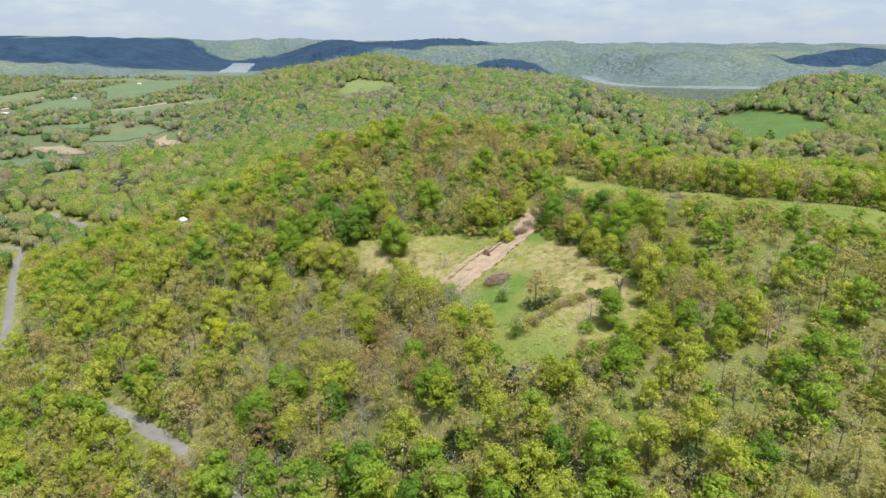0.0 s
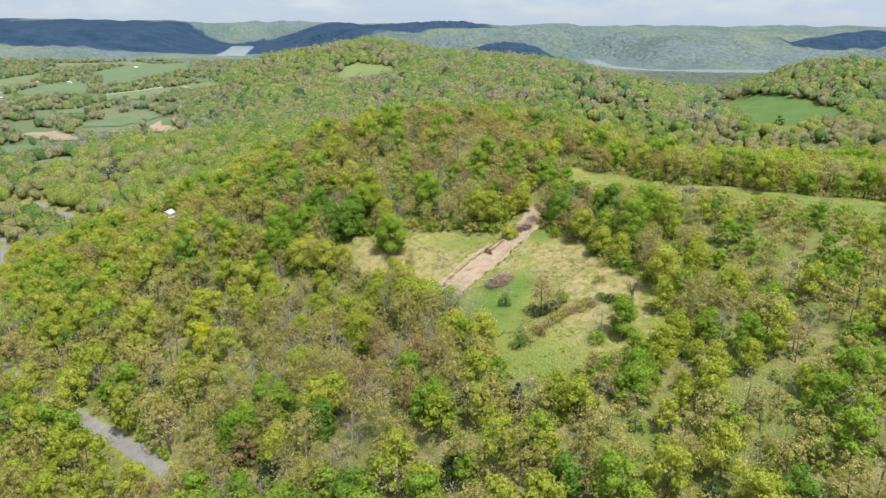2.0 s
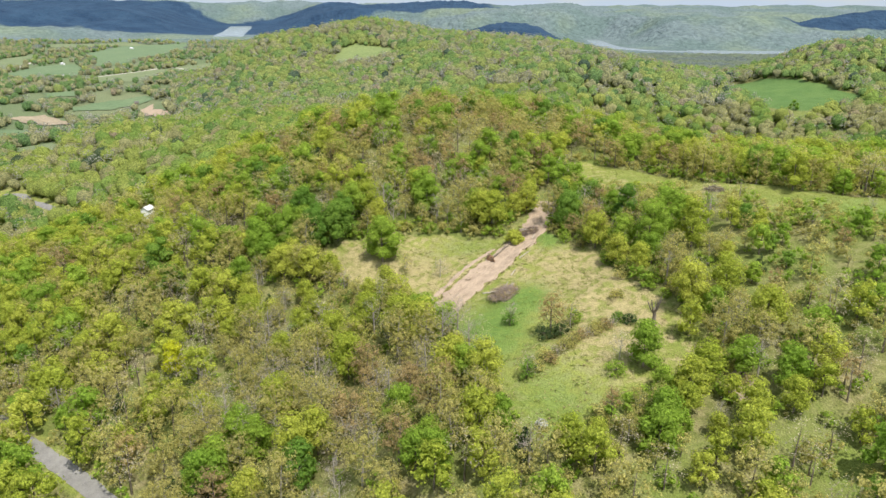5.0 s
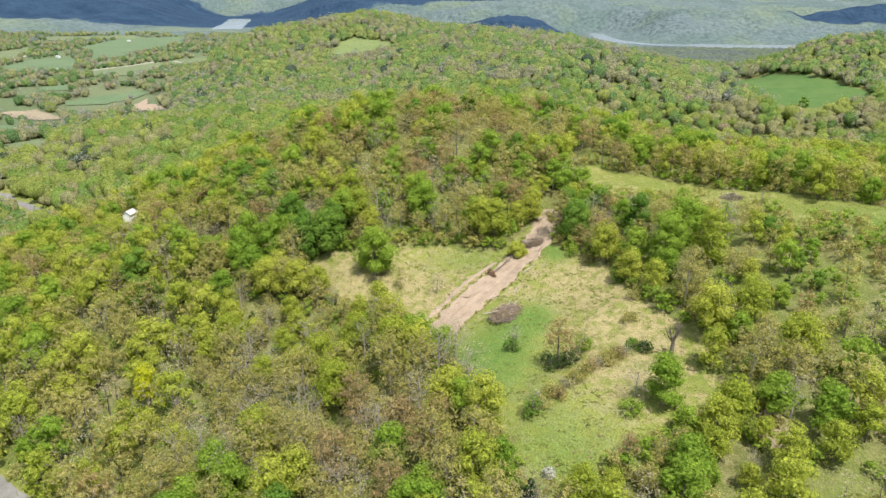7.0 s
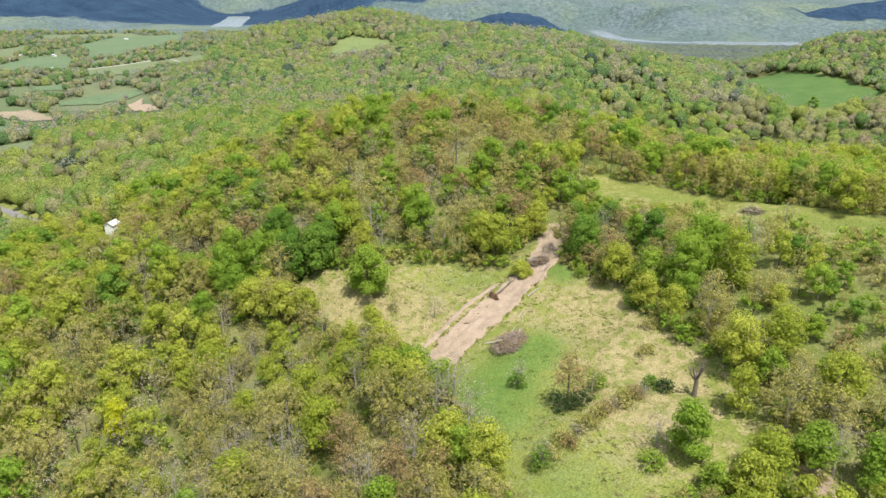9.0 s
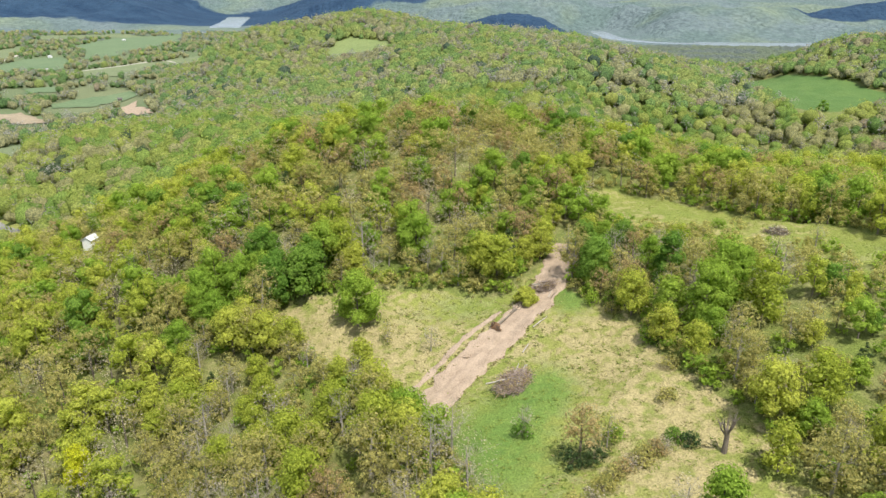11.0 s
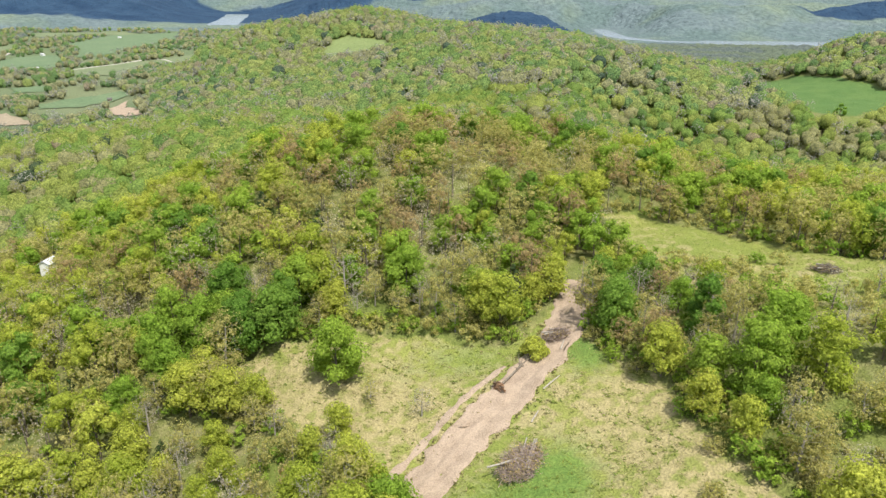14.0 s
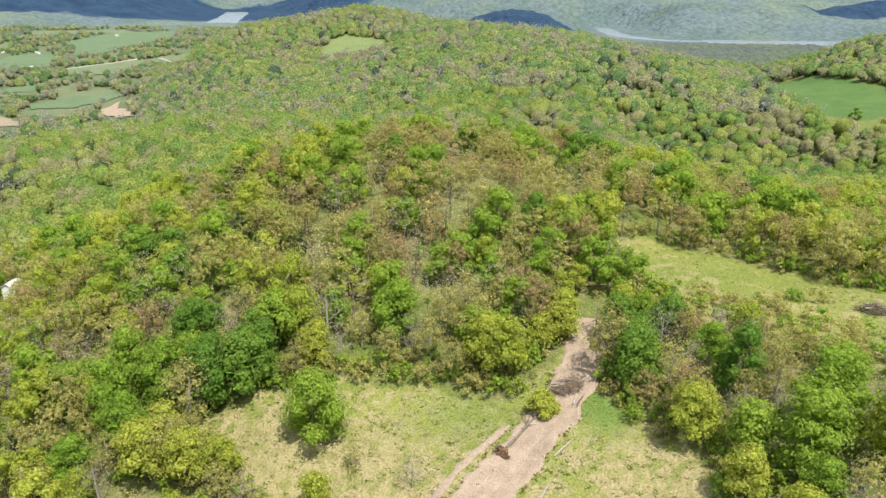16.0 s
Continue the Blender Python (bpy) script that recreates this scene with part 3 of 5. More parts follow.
def skeleton_of(rnd, tall, wide, limbs, sides=5, low=0.3, twigs=0, thick=0.022):
    """A tapered trunk with limbs that rise outwards, and twigs on them where asked."""
    lean = rnd.uniform(-0.06, 0.06, 2) * tall
    stem = [(lean[0] * s * s, lean[1] * s * s, tall * s - 0.4 * (s == 0)) for s in (0, 0.25, 0.5, 0.75, 0.95)]
    r = thick * tall
    out = [tube(stem, [r * 1.25, r, r * 0.75, r * 0.45, r * 0.12], sides)]
    for k in range(limbs):
        s, a = low + (0.85 - low) * (k + rnd.rand()) / limbs, rnd.uniform(0, 6.28)
        base = np.array([lean[0] * s * s, lean[1] * s * s, tall * s])
        reach = wide * rnd.uniform(0.65, 0.95) * (1.1 - 0.5 * s)
        tip = base + np.array([math.cos(a) * reach, math.sin(a) * reach, reach * rnd.uniform(0.4, 0.9)])
        mid = base * 0.5 + tip * 0.5 - np.array([0, 0, 0.1 * reach])
        rr = r * 0.5 * (1.1 - s)
        out.append(tube([base, mid, tip], [rr, rr * 0.6, rr * 0.15], max(3, sides - 2)))
        for j in range(twigs):
            p = base + (tip - base) * rnd.uniform(0.35, 1)
            q = p + rnd.normal(0, 0.24 * wide, 3) + np.array([0, 0, 0.16 * wide])
            out.append(tube([p, (p + q) / 2 + rnd.normal(0, 0.1, 3), q], [rr * 0.3 + 0.012, rr * 0.2 + 0.01, 0.008], 3))
    return joined(out)


def sprays(rnd, centres, outward, size, wander=0.26):
    """Leaf sprays: small three-cornered leaves round the centres, facing mostly outwards."""
    n = len(centres)
    nrm = outward + wander * rnd.normal(0, 1, (n, 3))
    nrm /= np.linalg.norm(nrm, axis=1)[:, None]
    a = np.cross(nrm, rnd.normal(0, 1, (n, 3)))
    a /= np.linalg.norm(a, axis=1)[:, None]
    b = np.cross(nrm, a)
    s = size * rnd.uniform(0.75, 1.55, (n, 1))
    v = np.stack([centres - a * s * 0.6 - b * s * 0.35, centres + a * s * 0.6 - b * s * rnd.uniform(0.1, 0.5, (n, 1)), centres + b * s * 0.7], 1)
    return v.reshape(-1, 3), np.arange(3 * n).reshape(-1, 3)


BALL = bmesh.new()
bmesh.ops.create_icosphere(BALL, subdivisions=1, radius=1.0)
BALL_V, BALL_F = np.array([tuple(v.co) for v in BALL.verts]), np.array([[v.index for v in f.verts] for f in BALL.faces])
BALL.free()


def clump(rnd, centre, radius, uneven=0.28):
    """The dense inside of one lobe of a crown."""
    v = BALL_V * (1 + uneven * rnd.uniform(-1, 1, (len(BALL_V), 1)))
    a = rnd.uniform(0, 6.28)
    v = np.stack([v[:, 0] * math.cos(a) - v[:, 1] * math.sin(a), v[:, 0] * math.sin(a) + v[:, 1] * math.cos(a), v[:, 2] * 0.88], 1)
    return v * radius + centre, BALL_F


def crown_of(rnd, tall, wide, count, size, low=0.35, lobes=12, fill=0.25, shape="round", dense=0.8, fat=1.0):
    """A crown of lobes: sprays on the outside of many uneven clumps, with gaps between them."""
    cs, rs = [], []
    for k in range(lobes):
        s = (k + 0.5) / lobes
        a = k * 2.4 + rnd.uniform(-0.5, 0.5)
        if shape == "cone":
            reach, rad = wide * (1 - s) * 0.75, wide * (0.5 - 0.35 * s)
        else:
            reach, rad = wide * 0.62 * math.sin(math.pi * (0.30 + 0.66 * s)) ** 0.7 * rnd.uniform(0.8, 1.15), wide * rnd.uniform(0.42, 0.62) * fat
        cs.append((reach * math.cos(a), reach * math.sin(a), tall * (low + (0.93 - low) * s) + rnd.uniform(-0.04, 0.04) * tall))
        rs.append(rad)
    cs, rs = np.array(cs), np.array(rs)
    w = rs ** 2 / (rs ** 2).sum()
    pick = rnd.choice(lobes, count * 2, p=w)
    d = rnd.normal(0, 1, (count * 2, 3))
    d /= np.linalg.norm(d, axis=1)[:, None]
    d[:, 2] = np.where(d[:, 2] < -0.35, -d[:, 2], d[:, 2])
    depth = np.where(rnd.rand(count * 2) < fill, rnd.uniform(0.3, 0.9, count * 2), rnd.uniform(0.85, 1.12, count * 2))
    p = cs[pick] + d * (rs[pick] * depth)[:, None] * np.array([1, 1, 0.85])
    buried = (np.linalg.norm((p[:, None] - cs[None]) / (rs * 0.72)[None, :, None], axis=2) < 1).any(1)
    keep = np.where(~buried)[0][:count]
    if len(keep) < count:
        keep = np.concatenate([keep, np.where(buried)[0][: count - len(keep)]])
    leaves = sprays(rnd, p[keep], d[keep] + np.array([0, 0, 0.25]), size)
    if dense <= 0:
        return leaves
    return joined([clump(rnd, c, r * dense) for c, r in zip(cs, rs)] + [leaves])


def doming(mesh, amount):
    """Leans the shading normals upwards, so that crown sides turned from the sun render brighter."""
    n = np.empty(len(mesh.vertices) * 3, np.float32)
    mesh.vertex_normals.foreach_get("vector", n)
    n = n.reshape(-1, 3) * (1 - amount) + np.array([0, 0, amount], np.float32)
    mesh.normals_split_custom_set_from_vertices(n / (np.linalg.norm(n, axis=1)[:, None] + 1e-6))


def mesh_of(name, vf, mat):
    mesh = fill_mesh(bpy.data.meshes.new(name), *vf)
    mesh.polygons.foreach_set("use_smooth", np.ones(len(mesh.polygons), bool))
    mesh.materials.append(mat)
    if name == "crown":
        doming(mesh, 0.1)
    return mesh


def part(name, mesh, parent, label=""):
    ob = new(name, mesh)
    ob.parent = parent
    return tagged(ob, label) if label else ob


def rnd_of(seed):
    return np.random.RandomState(seed)


# kind: leaf colour, bark, leaves, leaf size, lobes, lowest leaves, label
KINDS = {
    "fresh": ("fresh", BARK, 1250, 0.46, 13, 0.25, "yellow-green broadleaf tree in new leaf"),
    "green": ("green", BARK, 1300, 0.46, 13, 0.24, "green broadleaf tree in full leaf"),
    "deep": ("deep", BARK, 1300, 0.48, 14, 0.2, "deep green broadleaf tree with a dense crown"),
    "budding": ("budding", PALE_BARK, 1000, 0.36, 12, 0.3, "olive-tan tree with opening buds"),
    "bare": ("bare", PALE_BARK, 420, 0.30, 12, 0.4, "grey leafless tree with fine twigs"),
    "rusty": ("rusty", BARK, 800, 0.36, 12, 0.38, "reddish-brown tree with young leaves"),
    "yellow": ("yellow", BARK, 1200, 0.48, 12, 0.3, "bright yellow tree in new leaf"),
    "cedar": ("cedar", BARK, 700, 0.5, 14, 0.06, "dark evergreen cedar with a pointed crown"),
}
TALL, WIDE = 13.0, 4.8
DENSE = {"fresh": 0.64, "green": 0.68, "deep": 0.72, "budding": 0.4, "bare": 0.0, "rusty": 0.4, "cedar": 0.8, "yellow": 0.64}
MODELS = {}


def tree_model(kind, v, tall=TALL, wide=WIDE, count=None):
    """Trunk and crown meshes of one kind of tree; v tells apart its shapes."""
    key = (kind, v, tall, wide)
    if key not in MODELS:
        colour, bark, leaves, size, lobes, low, label = KINDS[kind]
        rnd = rnd_of(sum(map(ord, kind)) * 7 + v * 13 + int(tall * 10))
        airy = kind in ("bare", "budding", "rusty")
        trunk = skeleton_of(rnd, tall * (0.95 if airy else 0.85), wide, 10 if airy else 6, 6, 0.3, 9 if kind == "bare" else 4 if airy else 0)
        crown = crown_of(rnd, tall, wide, count or leaves, size, low if tall == TALL else low * 0.5, lobes, 0.45 if airy else 0.2, "cone" if kind == "cedar" else "round", DENSE[kind] if (count or 999) > 450 else 0)
        MODELS[key] = (mesh_of("trunk", trunk, bark), mesh_of("crown", crown, LEAF[colour]))
    return MODELS[key]


def plant(kind, x, y, tall=TALL, wide=WIDE, scale=1.0, turn=0.0, v=0, label="", name="tree", category="tree", group="", count=None, sink=0.1):
    trunk, crown = tree_model(kind, v, tall, wide, count)
    ob = new(name)
    part("trunk", trunk, ob)
    part("crown", crown, ob)
    ob.matrix_world = pose(x, y, float(height(x, y)) - sink, 0, 0, turn) @ Matrix.Scale(scale, 4)
    return tagged(ob, label or KINDS[kind][6], category, group)


# ---- woods: where what grows ----
ORDER = ["fresh", "green", "deep", "budding", "bare", "rusty", "cedar"]


def mixture(x, y):
    """Weights of the kinds of tree at places."""
    n1, n2, n3 = ripple(x, y, 75, 21), ripple(x, y, 55, 22), ripple(x, y, 110, 23)
    p1, p2, p3 = ripple(x, y, 34, 25), ripple(x, y, 30, 26), ripple(x, y, 38, 27)
    tan, hilltop, face = blob(x, y, -48, 160, 46, 46), blob(x, y, 15, 318, 48, 34), blob(x, y, -8, 262, 42, 22)
    west, east = step((-x - 60) / 80), step((x - 45) / 40) * step((260 - y) / 80)
    far = step((y - 420) / 120)
    hollow = blob(x, y, 185, 690, 45, 90) + 0.8 * blob(x, y, 40, 560, 130, 45) + 1.3 * blob(x, y, -335, 985, 50, 80)
    young = 1.4 * blob(x, y, -36, 200, 32, 14)
    lively = blob(x, y, -140, 430, 60, 45) + 0.8 * blob(x, y, -130, 760, 110, 90) + 0.9 * blob(x, y, 330, 420, 120, 70)
    patch = far * ripple(x, y, 190, 24)
    w = np.stack([
        0.26 + 0.30 * n1 + 0.30 * p1 + 0.30 * west - 0.04 * east - 0.25 * hilltop - 0.08 * tan + 0.05 * far + 0.9 * young + 0.45 * patch + 0.3 * lively,
        0.24 - 0.18 * n1 + 0.25 * n3 + 0.30 * p2 + 0.40 * face - 0.38 * tan - 0.35 * young + 0.10 * east + 0.10 * far + 0.45 * patch + 0.7 * lively,
        0.05 - 0.07 * n1 + 0.12 * n3 + 0.12 * p2 + 0.10 * face - 0.05 * west - 0.15 * tan - 0.15 * young + 0.35 * hollow,
        0.32 + 0.28 * n2 + 0.30 * p3 + 0.50 * tan + 0.45 * hilltop + 0.10 * west + 0.14 * east - 0.45 * patch,
        0.13 + 0.14 * n2 - 0.12 * n3 - 0.15 * p1 + 0.3 * hollow + 0.34 * tan + 0.20 * hilltop + 0.20 * east + 0.12 * far - 0.22 * patch,
        0.02 + 0.06 * p3 + 0.26 * hilltop + 0.06 * tan + 0.4 * blob(x, y, -12, 152, 12, 14),
        0.02 + 0.03 * n3 + 0 * x], -1)
    return np.clip(w, 0.004, None)


def choose(rnd, x, y):
    w = mixture(x, y)
    c = np.cumsum(w, -1) / w.sum(-1, keepdims=True)
    return (rnd.rand(len(x))[:, None] > c).sum(-1)


def jittered(rnd, x0, x1, y0, y1, pitch):
    x, y = np.meshgrid(np.arange(x0, x1, pitch), np.arange(y0, y1, pitch))
    x = x + pitch * 0.5 * (np.arange(x.shape[0]) % 2)[:, None]
    return (x + rnd.uniform(-0.42, 0.42, x.shape) * pitch).ravel(), (y + rnd.uniform(-0.42, 0.42, y.shape) * pitch).ravel()


def wooded(x, y, margin=0.0):
    ok = ~inside(x, y, CLEARING) & ~inside(x, y, RIDGE_MEADOW) & ~inside(x, y, FAR_FIELD) & ~inside(x, y, HILL_PASTURE) & ~inside(x, y, QUARRY)
    ok &= ~inside(x + 8, y + 16, FAR_FIELD) & ~inside(x + 15, y + 32, FAR_FIELD) & ~inside(x - 10, y + 22, QUARRY) & ~inside(x - 20, y + 45, QUARRY)
    for _, poly in VALLEY_FIELDS:
        ok &= ~inside(x, y, poly) & ~inside(x - 12, y + 26, poly)
    ok &= off_line(x, y, [(-318, 435), (-291, 405), (-239, 309), (-196, 232), (-184, 214)]) > 7.5
    for dx, dy in ((6, 11), (12, 22)):
        ok &= off_line(x - dx, y + dy, ROADS[0]) > 4
    for line in ROADS:
        ok &= (off_line(x, y, line) > 3.6 + margin) | ((np.hypot(x + 152, y - 190) < 38) & (off_line(x, y, line) > 1.6)) | ((y < 133) & (off_line(x, y, line) > 1.0))
    ok &= ~inside(x, y, [(-122, 167), (-86, 141), (-76, 128), (-92, 130), (-115, 150)])
    ok &= off_line(x, y, TRACK) > 5.5
    ok &= off_line(x, y, [(HOUSE[0] - 3, HOUSE[1] + 8), HOUSE, (HOUSE[0] + 9, HOUSE[1] - 22)]) > 5.5
    return ok


LANDMARKS = [  # kind, x, y, height, half width, leaves, label
    ("green", -20.5, 221.5, 17, 6.3, 2600, "full green tree standing alone in dry grass"),
    ("deep", -46, 235, 17, 5.8, 1300, ""), ("deep", -37, 242, 15, 5.0, 1200, ""), ("green", -57, 236, 16, 5.6, 1200, ""), ("green", -66, 242, 16, 5.4, 1200, ""), ("deep", -53, 246, 17, 5.4, 1200, ""),
    ("green", 58, 201, 13, 4.6, 1100, ""), ("green", 65, 196, 18, 6.0, 1500, ""), ("green", 72, 204, 18, 6.2, 1500, ""), ("fresh", 78, 195, 16, 5.6, 1300, ""), ("deep", 63, 219, 15, 4.0, 1000, ""), ("deep", 45, 243, 13, 3.6, 1000, ""), ("deep", 48, 236, 11, 3.2, 900, ""),
    ("rusty", 30, 160, 13.0, 3.7, 800, "thin tree with sparse rust-tinged leaves in the meadow"),
    ("green", 49, 138, 12.5, 3.9, 1500, "narrow green tree at the meadow's edge"),
    ("bare", 44, 141, 8, 3.4, 300, "pale leafless tree beside a green one"),
    ("fresh", 64, 151, 11, 3.4, 700, "airy tree in new leaf at the meadow's edge"),
    ("bare", 0, 209, 7.0, 2.8, 260, "small grey leafless tree in dry grass"), ("budding", -12, 215, 7, 2.0, 260, "small olive tree with thin leaves in dry grass"),
    ("fresh", -18, 206, 8.5, 3.2, 700, "light yellow-green young tree"), ("green", -5, 181, 11, 5.5, 1300, ""), ("green", 2, 172, 10, 4.0, 900, ""),
    ("cedar", 18.5, 116, 8.5, 2.2, 700, "dark cedar at the foot of the meadow"), ("green", 49, 119, 10, 4.2, 1000, ""),
    ("yellow", -82, 182, 13, 3.8, 1100, "bright yellow tree in new leaf"), ("deep", -33, 128, 13, 4.0, 1000, ""), ("fresh", -45, 126, 13, 4.6, 1000, ""), ("green", -57, 141, 12, 4.6, 1000, ""),
    ("bare", -117, 176, 12, 4.0, 300, "grey leafless tree beside the road"), ("budding", 103, 223, 9, 3.0, 300, "thin budding tree on the ridge meadow"), ("green", 136, 192, 5, 2.0, 400, ""),
    ("bare", 20, 170.6, 7.0, 2.5, 200, "pale leafless tree among shrub stems in lush grass"), ("bare", 128, 190, 9.5, 2.6, 240, "tall pinkish leafless tree on the ridge meadow"), ("bare", 21.6, 140.5, 6.5, 2.6, 200, "forked leafless tree in the meadow"),
    ("budding", 35.5, 161.5, 8, 2.6, 300, "thin olive tree in the meadow"), ("green", 46, 113, 11, 4.4, 1100, ""), ("fresh", 57, 128, 11, 4.0, 1100, ""),
    ("budding", 41, 247, 11, 2.0, 120, "thin tree beside the dirt track"),
]
for k, (kind, x, y, tall, wide, count, label) in enumerate(LANDMARKS):
    plant(kind, x, y, tall, wide, 1.0, k * 77.0, k % 5, label, count=count)

rnd = rnd_of(11)
tx, ty = jittered(rnd, -300, 320, 30, 372, 6.6)
ok = wooded(tx, ty) & (np.abs(tx - 15) < 0.66 * (ty + 75) + 25) 
for kind, x, y, tall, wide, count, label in LANDMARKS:
    ok &= np.hypot(tx - x, ty - y) > wide * 0.9
ok &= ~((tx > 66) & (ty < 235) & (rnd.rand(len(tx)) < 0.22))
tx, ty = tx[ok], ty[ok]
what = choose(rnd, tx, ty)
size = rnd.uniform(0.64, 1.22, len(tx)) * np.where(what == 6, 0.7, 1.0)
size *= 1 - 0.5 * np.clip(1.1 * blob(tx, ty, 128, 184, 42, 24) + 0.8 * blob(tx, ty, 66, 250, 12, 22) + 0.8 * blob(tx, ty, -26, 202, 22, 9) + 0.9 * blob(tx, ty, 44, 121, 22, 13), 0, 1)
edge = inside(tx, ty, [(-70, 112), (80, 112), (90, 200), (60, 262), (-75, 262)])
alone = np.where(edge)[0][:300]
for i in alone:
    plant(ORDER[what[i]], tx[i], ty[i], scale=float(size[i]), turn=float(rnd.uniform(0, 360)), v=int(rnd.randint(3)), group="woodland trees by the clearing")


def scattered(name, shapes, x, y, scale, turn, tone, mat, label, category, lift=0.0, squash=None, domed=0.0):
    """Many shapes joined into one mesh on the land, with a tone for each."""
    pick = np.arange(len(x)) % len(shapes)
    z = height(x, y) + lift
    vs, fs, ts, n = [], [], [], 0
    for s, (v, f) in enumerate(shapes):
        idx = np.where(pick == s)[0]
        if not len(idx):
            continue
        c, sn = np.cos(turn[idx])[:, None], np.sin(turn[idx])[:, None]
        k = scale[idx][:, None]
        tall = k if squash is None else k * squash[idx][:, None]
        p = np.stack([(v[None, :, 0] * c - v[None, :, 1] * sn) * k + x[idx][:, None], (v[None, :, 0] * sn + v[None, :, 1] * c) * k + y[idx][:, None], v[None, :, 2] * tall + z[idx][:, None]], -1)
        vs.append(p.reshape(-1, 3))
        fs.append((f[None] + (np.arange(len(idx)) * len(v))[:, None, None] + n).reshape(-1, f.shape[1]))
        ts.append(np.repeat(tone[idx], len(v)))
        n += len(idx) * len(v)
    mesh = fill_mesh(bpy.data.meshes.new(name), np.concatenate(vs), np.concatenate(fs))
    mesh.polygons.foreach_set("use_smooth", np.ones(len(mesh.polygons), bool))
    put_values(mesh, "tone", np.concatenate(ts))
    if domed:
        doming(mesh, domed)
    mesh.materials.append(mat)
    return tagged(new(name, mesh), label, category, kind="stuff")


rest = np.setdiff1d(np.arange(len(tx)), alone)
MANY = {"fresh": (310, 0.66), "green": (310, 0.68), "deep": (310, 0.68), "budding": (310, 0.58), "bare": (260, 0.42), "rusty": (280, 0.58), "cedar": (170, 0.8)}
for s, kind in enumerate(ORDER):
    idx = rest[what[rest] == s]
    if not len(idx):
        continue
    n, leaf = MANY[kind]
    r2 = rnd_of(50 + s)
    shapes = [crown_of(r2, TALL, WIDE * 1.04, n, leaf, KINDS[kind][5], 8, 0.3, "cone" if kind == "cedar" else "round", DENSE[kind]) for _ in range(5)]
    scattered("woodland_" + kind, shapes, tx[idx], ty[idx], size[idx], r2.uniform(0, 6.28, len(idx)), r2.rand(len(idx)), WOOD_LEAF[kind], "wood of " + KINDS[kind][6] + "s", "woodland", domed=0.1)
r2 = rnd_of(70)
stems = [skeleton_of(r2, TALL * 0.9, WIDE, 2, 3, 0.4) for _ in range(3)]
rest = rest[ty[rest] < 300]
scattered("woodland_trunks", stems, tx[rest], ty[rest], size[rest], r2.uniform(0, 6.28, len(rest)), r2.rand(len(rest)), BARK, "grey-brown trunks and limbs of the wood", "trunks")

# scrub below the trees
r2 = rnd_of(80)
ux, uy = jittered(r2, -130, 150, 80, 290, 6.5)
ok = wooded(ux, uy, -1.0) & (np.abs(ux - 15) < 0.66 * (uy + 70) + 15)
ux, uy = ux[ok], uy[ok]
ex, ey = jittered(r2, -60, 75, 105, 262, 2.9)
rim = off_line(ex, ey, CLEARING + CLEARING[:1])
ok = ~inside(ex, ey, CLEARING) & (rim < 7) & (rim > 0.5) & (off_line(ex, ey, TRACK) > 6) & (np.hypot(ex - 22, ey - 116) > 7)
sx, sy = jittered(r2, 56, 190, 165, 262, 3.6)
keep = inside(sx, sy, RIDGE_MEADOW) & (off_line(sx, sy, [(58, 262), (70, 240), (88, 222), (108, 204), (126, 188), (150, 176)]) < 15 + 9 * ripple(sx, sy, 22, 44)) & (ripple(sx, sy, 14, 45) > -0.2)
mx, my = jittered(r2, 48, 215, 165, 305, 3.2)
hedge = ~inside(mx, my, RIDGE_MEADOW) & ~inside(mx, my, CLEARING) & (off_line(mx, my, RIDGE_MEADOW + RIDGE_MEADOW[:1]) < 5.5) & (off_line(mx, my, TRACK) > 6)
ux, uy = np.concatenate([ux, ex[ok], sx[keep], mx[hedge]]), np.concatenate([uy, ey[ok], sy[keep], my[hedge]])
low = [crown_of(r2, 2.8, 1.9, 48, 0.5, 0.1, 3, 0.3, dense=0.5) for _ in range(5)]
mossy = r2.rand(len(ux)) < 0.4
for name, sel, kind, label in (("undergrowth", ~mossy, "budding", "olive scrub below the trees"), ("green_undergrowth", mossy, "green", "green scrub below the trees")):
    scattered(name, low, ux[sel], uy[sel], r2.uniform(0.75, 1.6, sel.sum()), r2.uniform(0, 6.28, sel.sum()), r2.rand(sel.sum()), WOOD_LEAF[kind], label, "undergrowth")

# woods farther off
r2 = rnd_of(90)
fx, fy = jittered(r2, -1000, 1150, 330, 1560, 8.9)
ok = wooded(fx, fy) & (np.abs(fx) < 0.68 * (fy + 60) + 20) & ~((fx > -300) & (fx < 320) & (fy < 374))
valley = (land(fx, fy) < -40) & (fx < -250)
ok &= ~valley | (ripple(fx, fy, 130, 31) + 0.8 * ripple(fx, fy * 0.5, 60, 32) > np.where(fy < 800, -0.4, 0.25))
vx, vy = jittered(r2, -1900, -300, 1560, 2700, 14)
belt = wooded(vx, vy) & (vx / vy > -0.72) & ((ripple(vx, vy, 170, 31) + 0.9 * ripple(vx, vy * 0.4, 60, 32) > 0.1) | (vx / vy > -0.31))
hx, hy = [], []  # rows of trees round the valley fields
for _, poly in VALLEY_FIELDS:
    for (xa, ya), (xb, yb) in zip(poly, poly[1:] + poly[:1]):
        n = int(math.hypot(xb - xa, yb - ya) / 9)
        s_ = r2.rand(n)
        gone = ripple(xa + (xb - xa) * s_, ya + (yb - ya) * s_, 90, 38) < 0.0
        hx.append((xa + (xb - xa) * s_ + r2.normal(0, 7, n))[~gone])
        hy.append((ya + (yb - ya) * s_ + r2.normal(0, 7, n))[~gone])
hx, hy = np.concatenate(hx), np.concatenate(hy)
bare_of_woods = wooded(hx, hy)
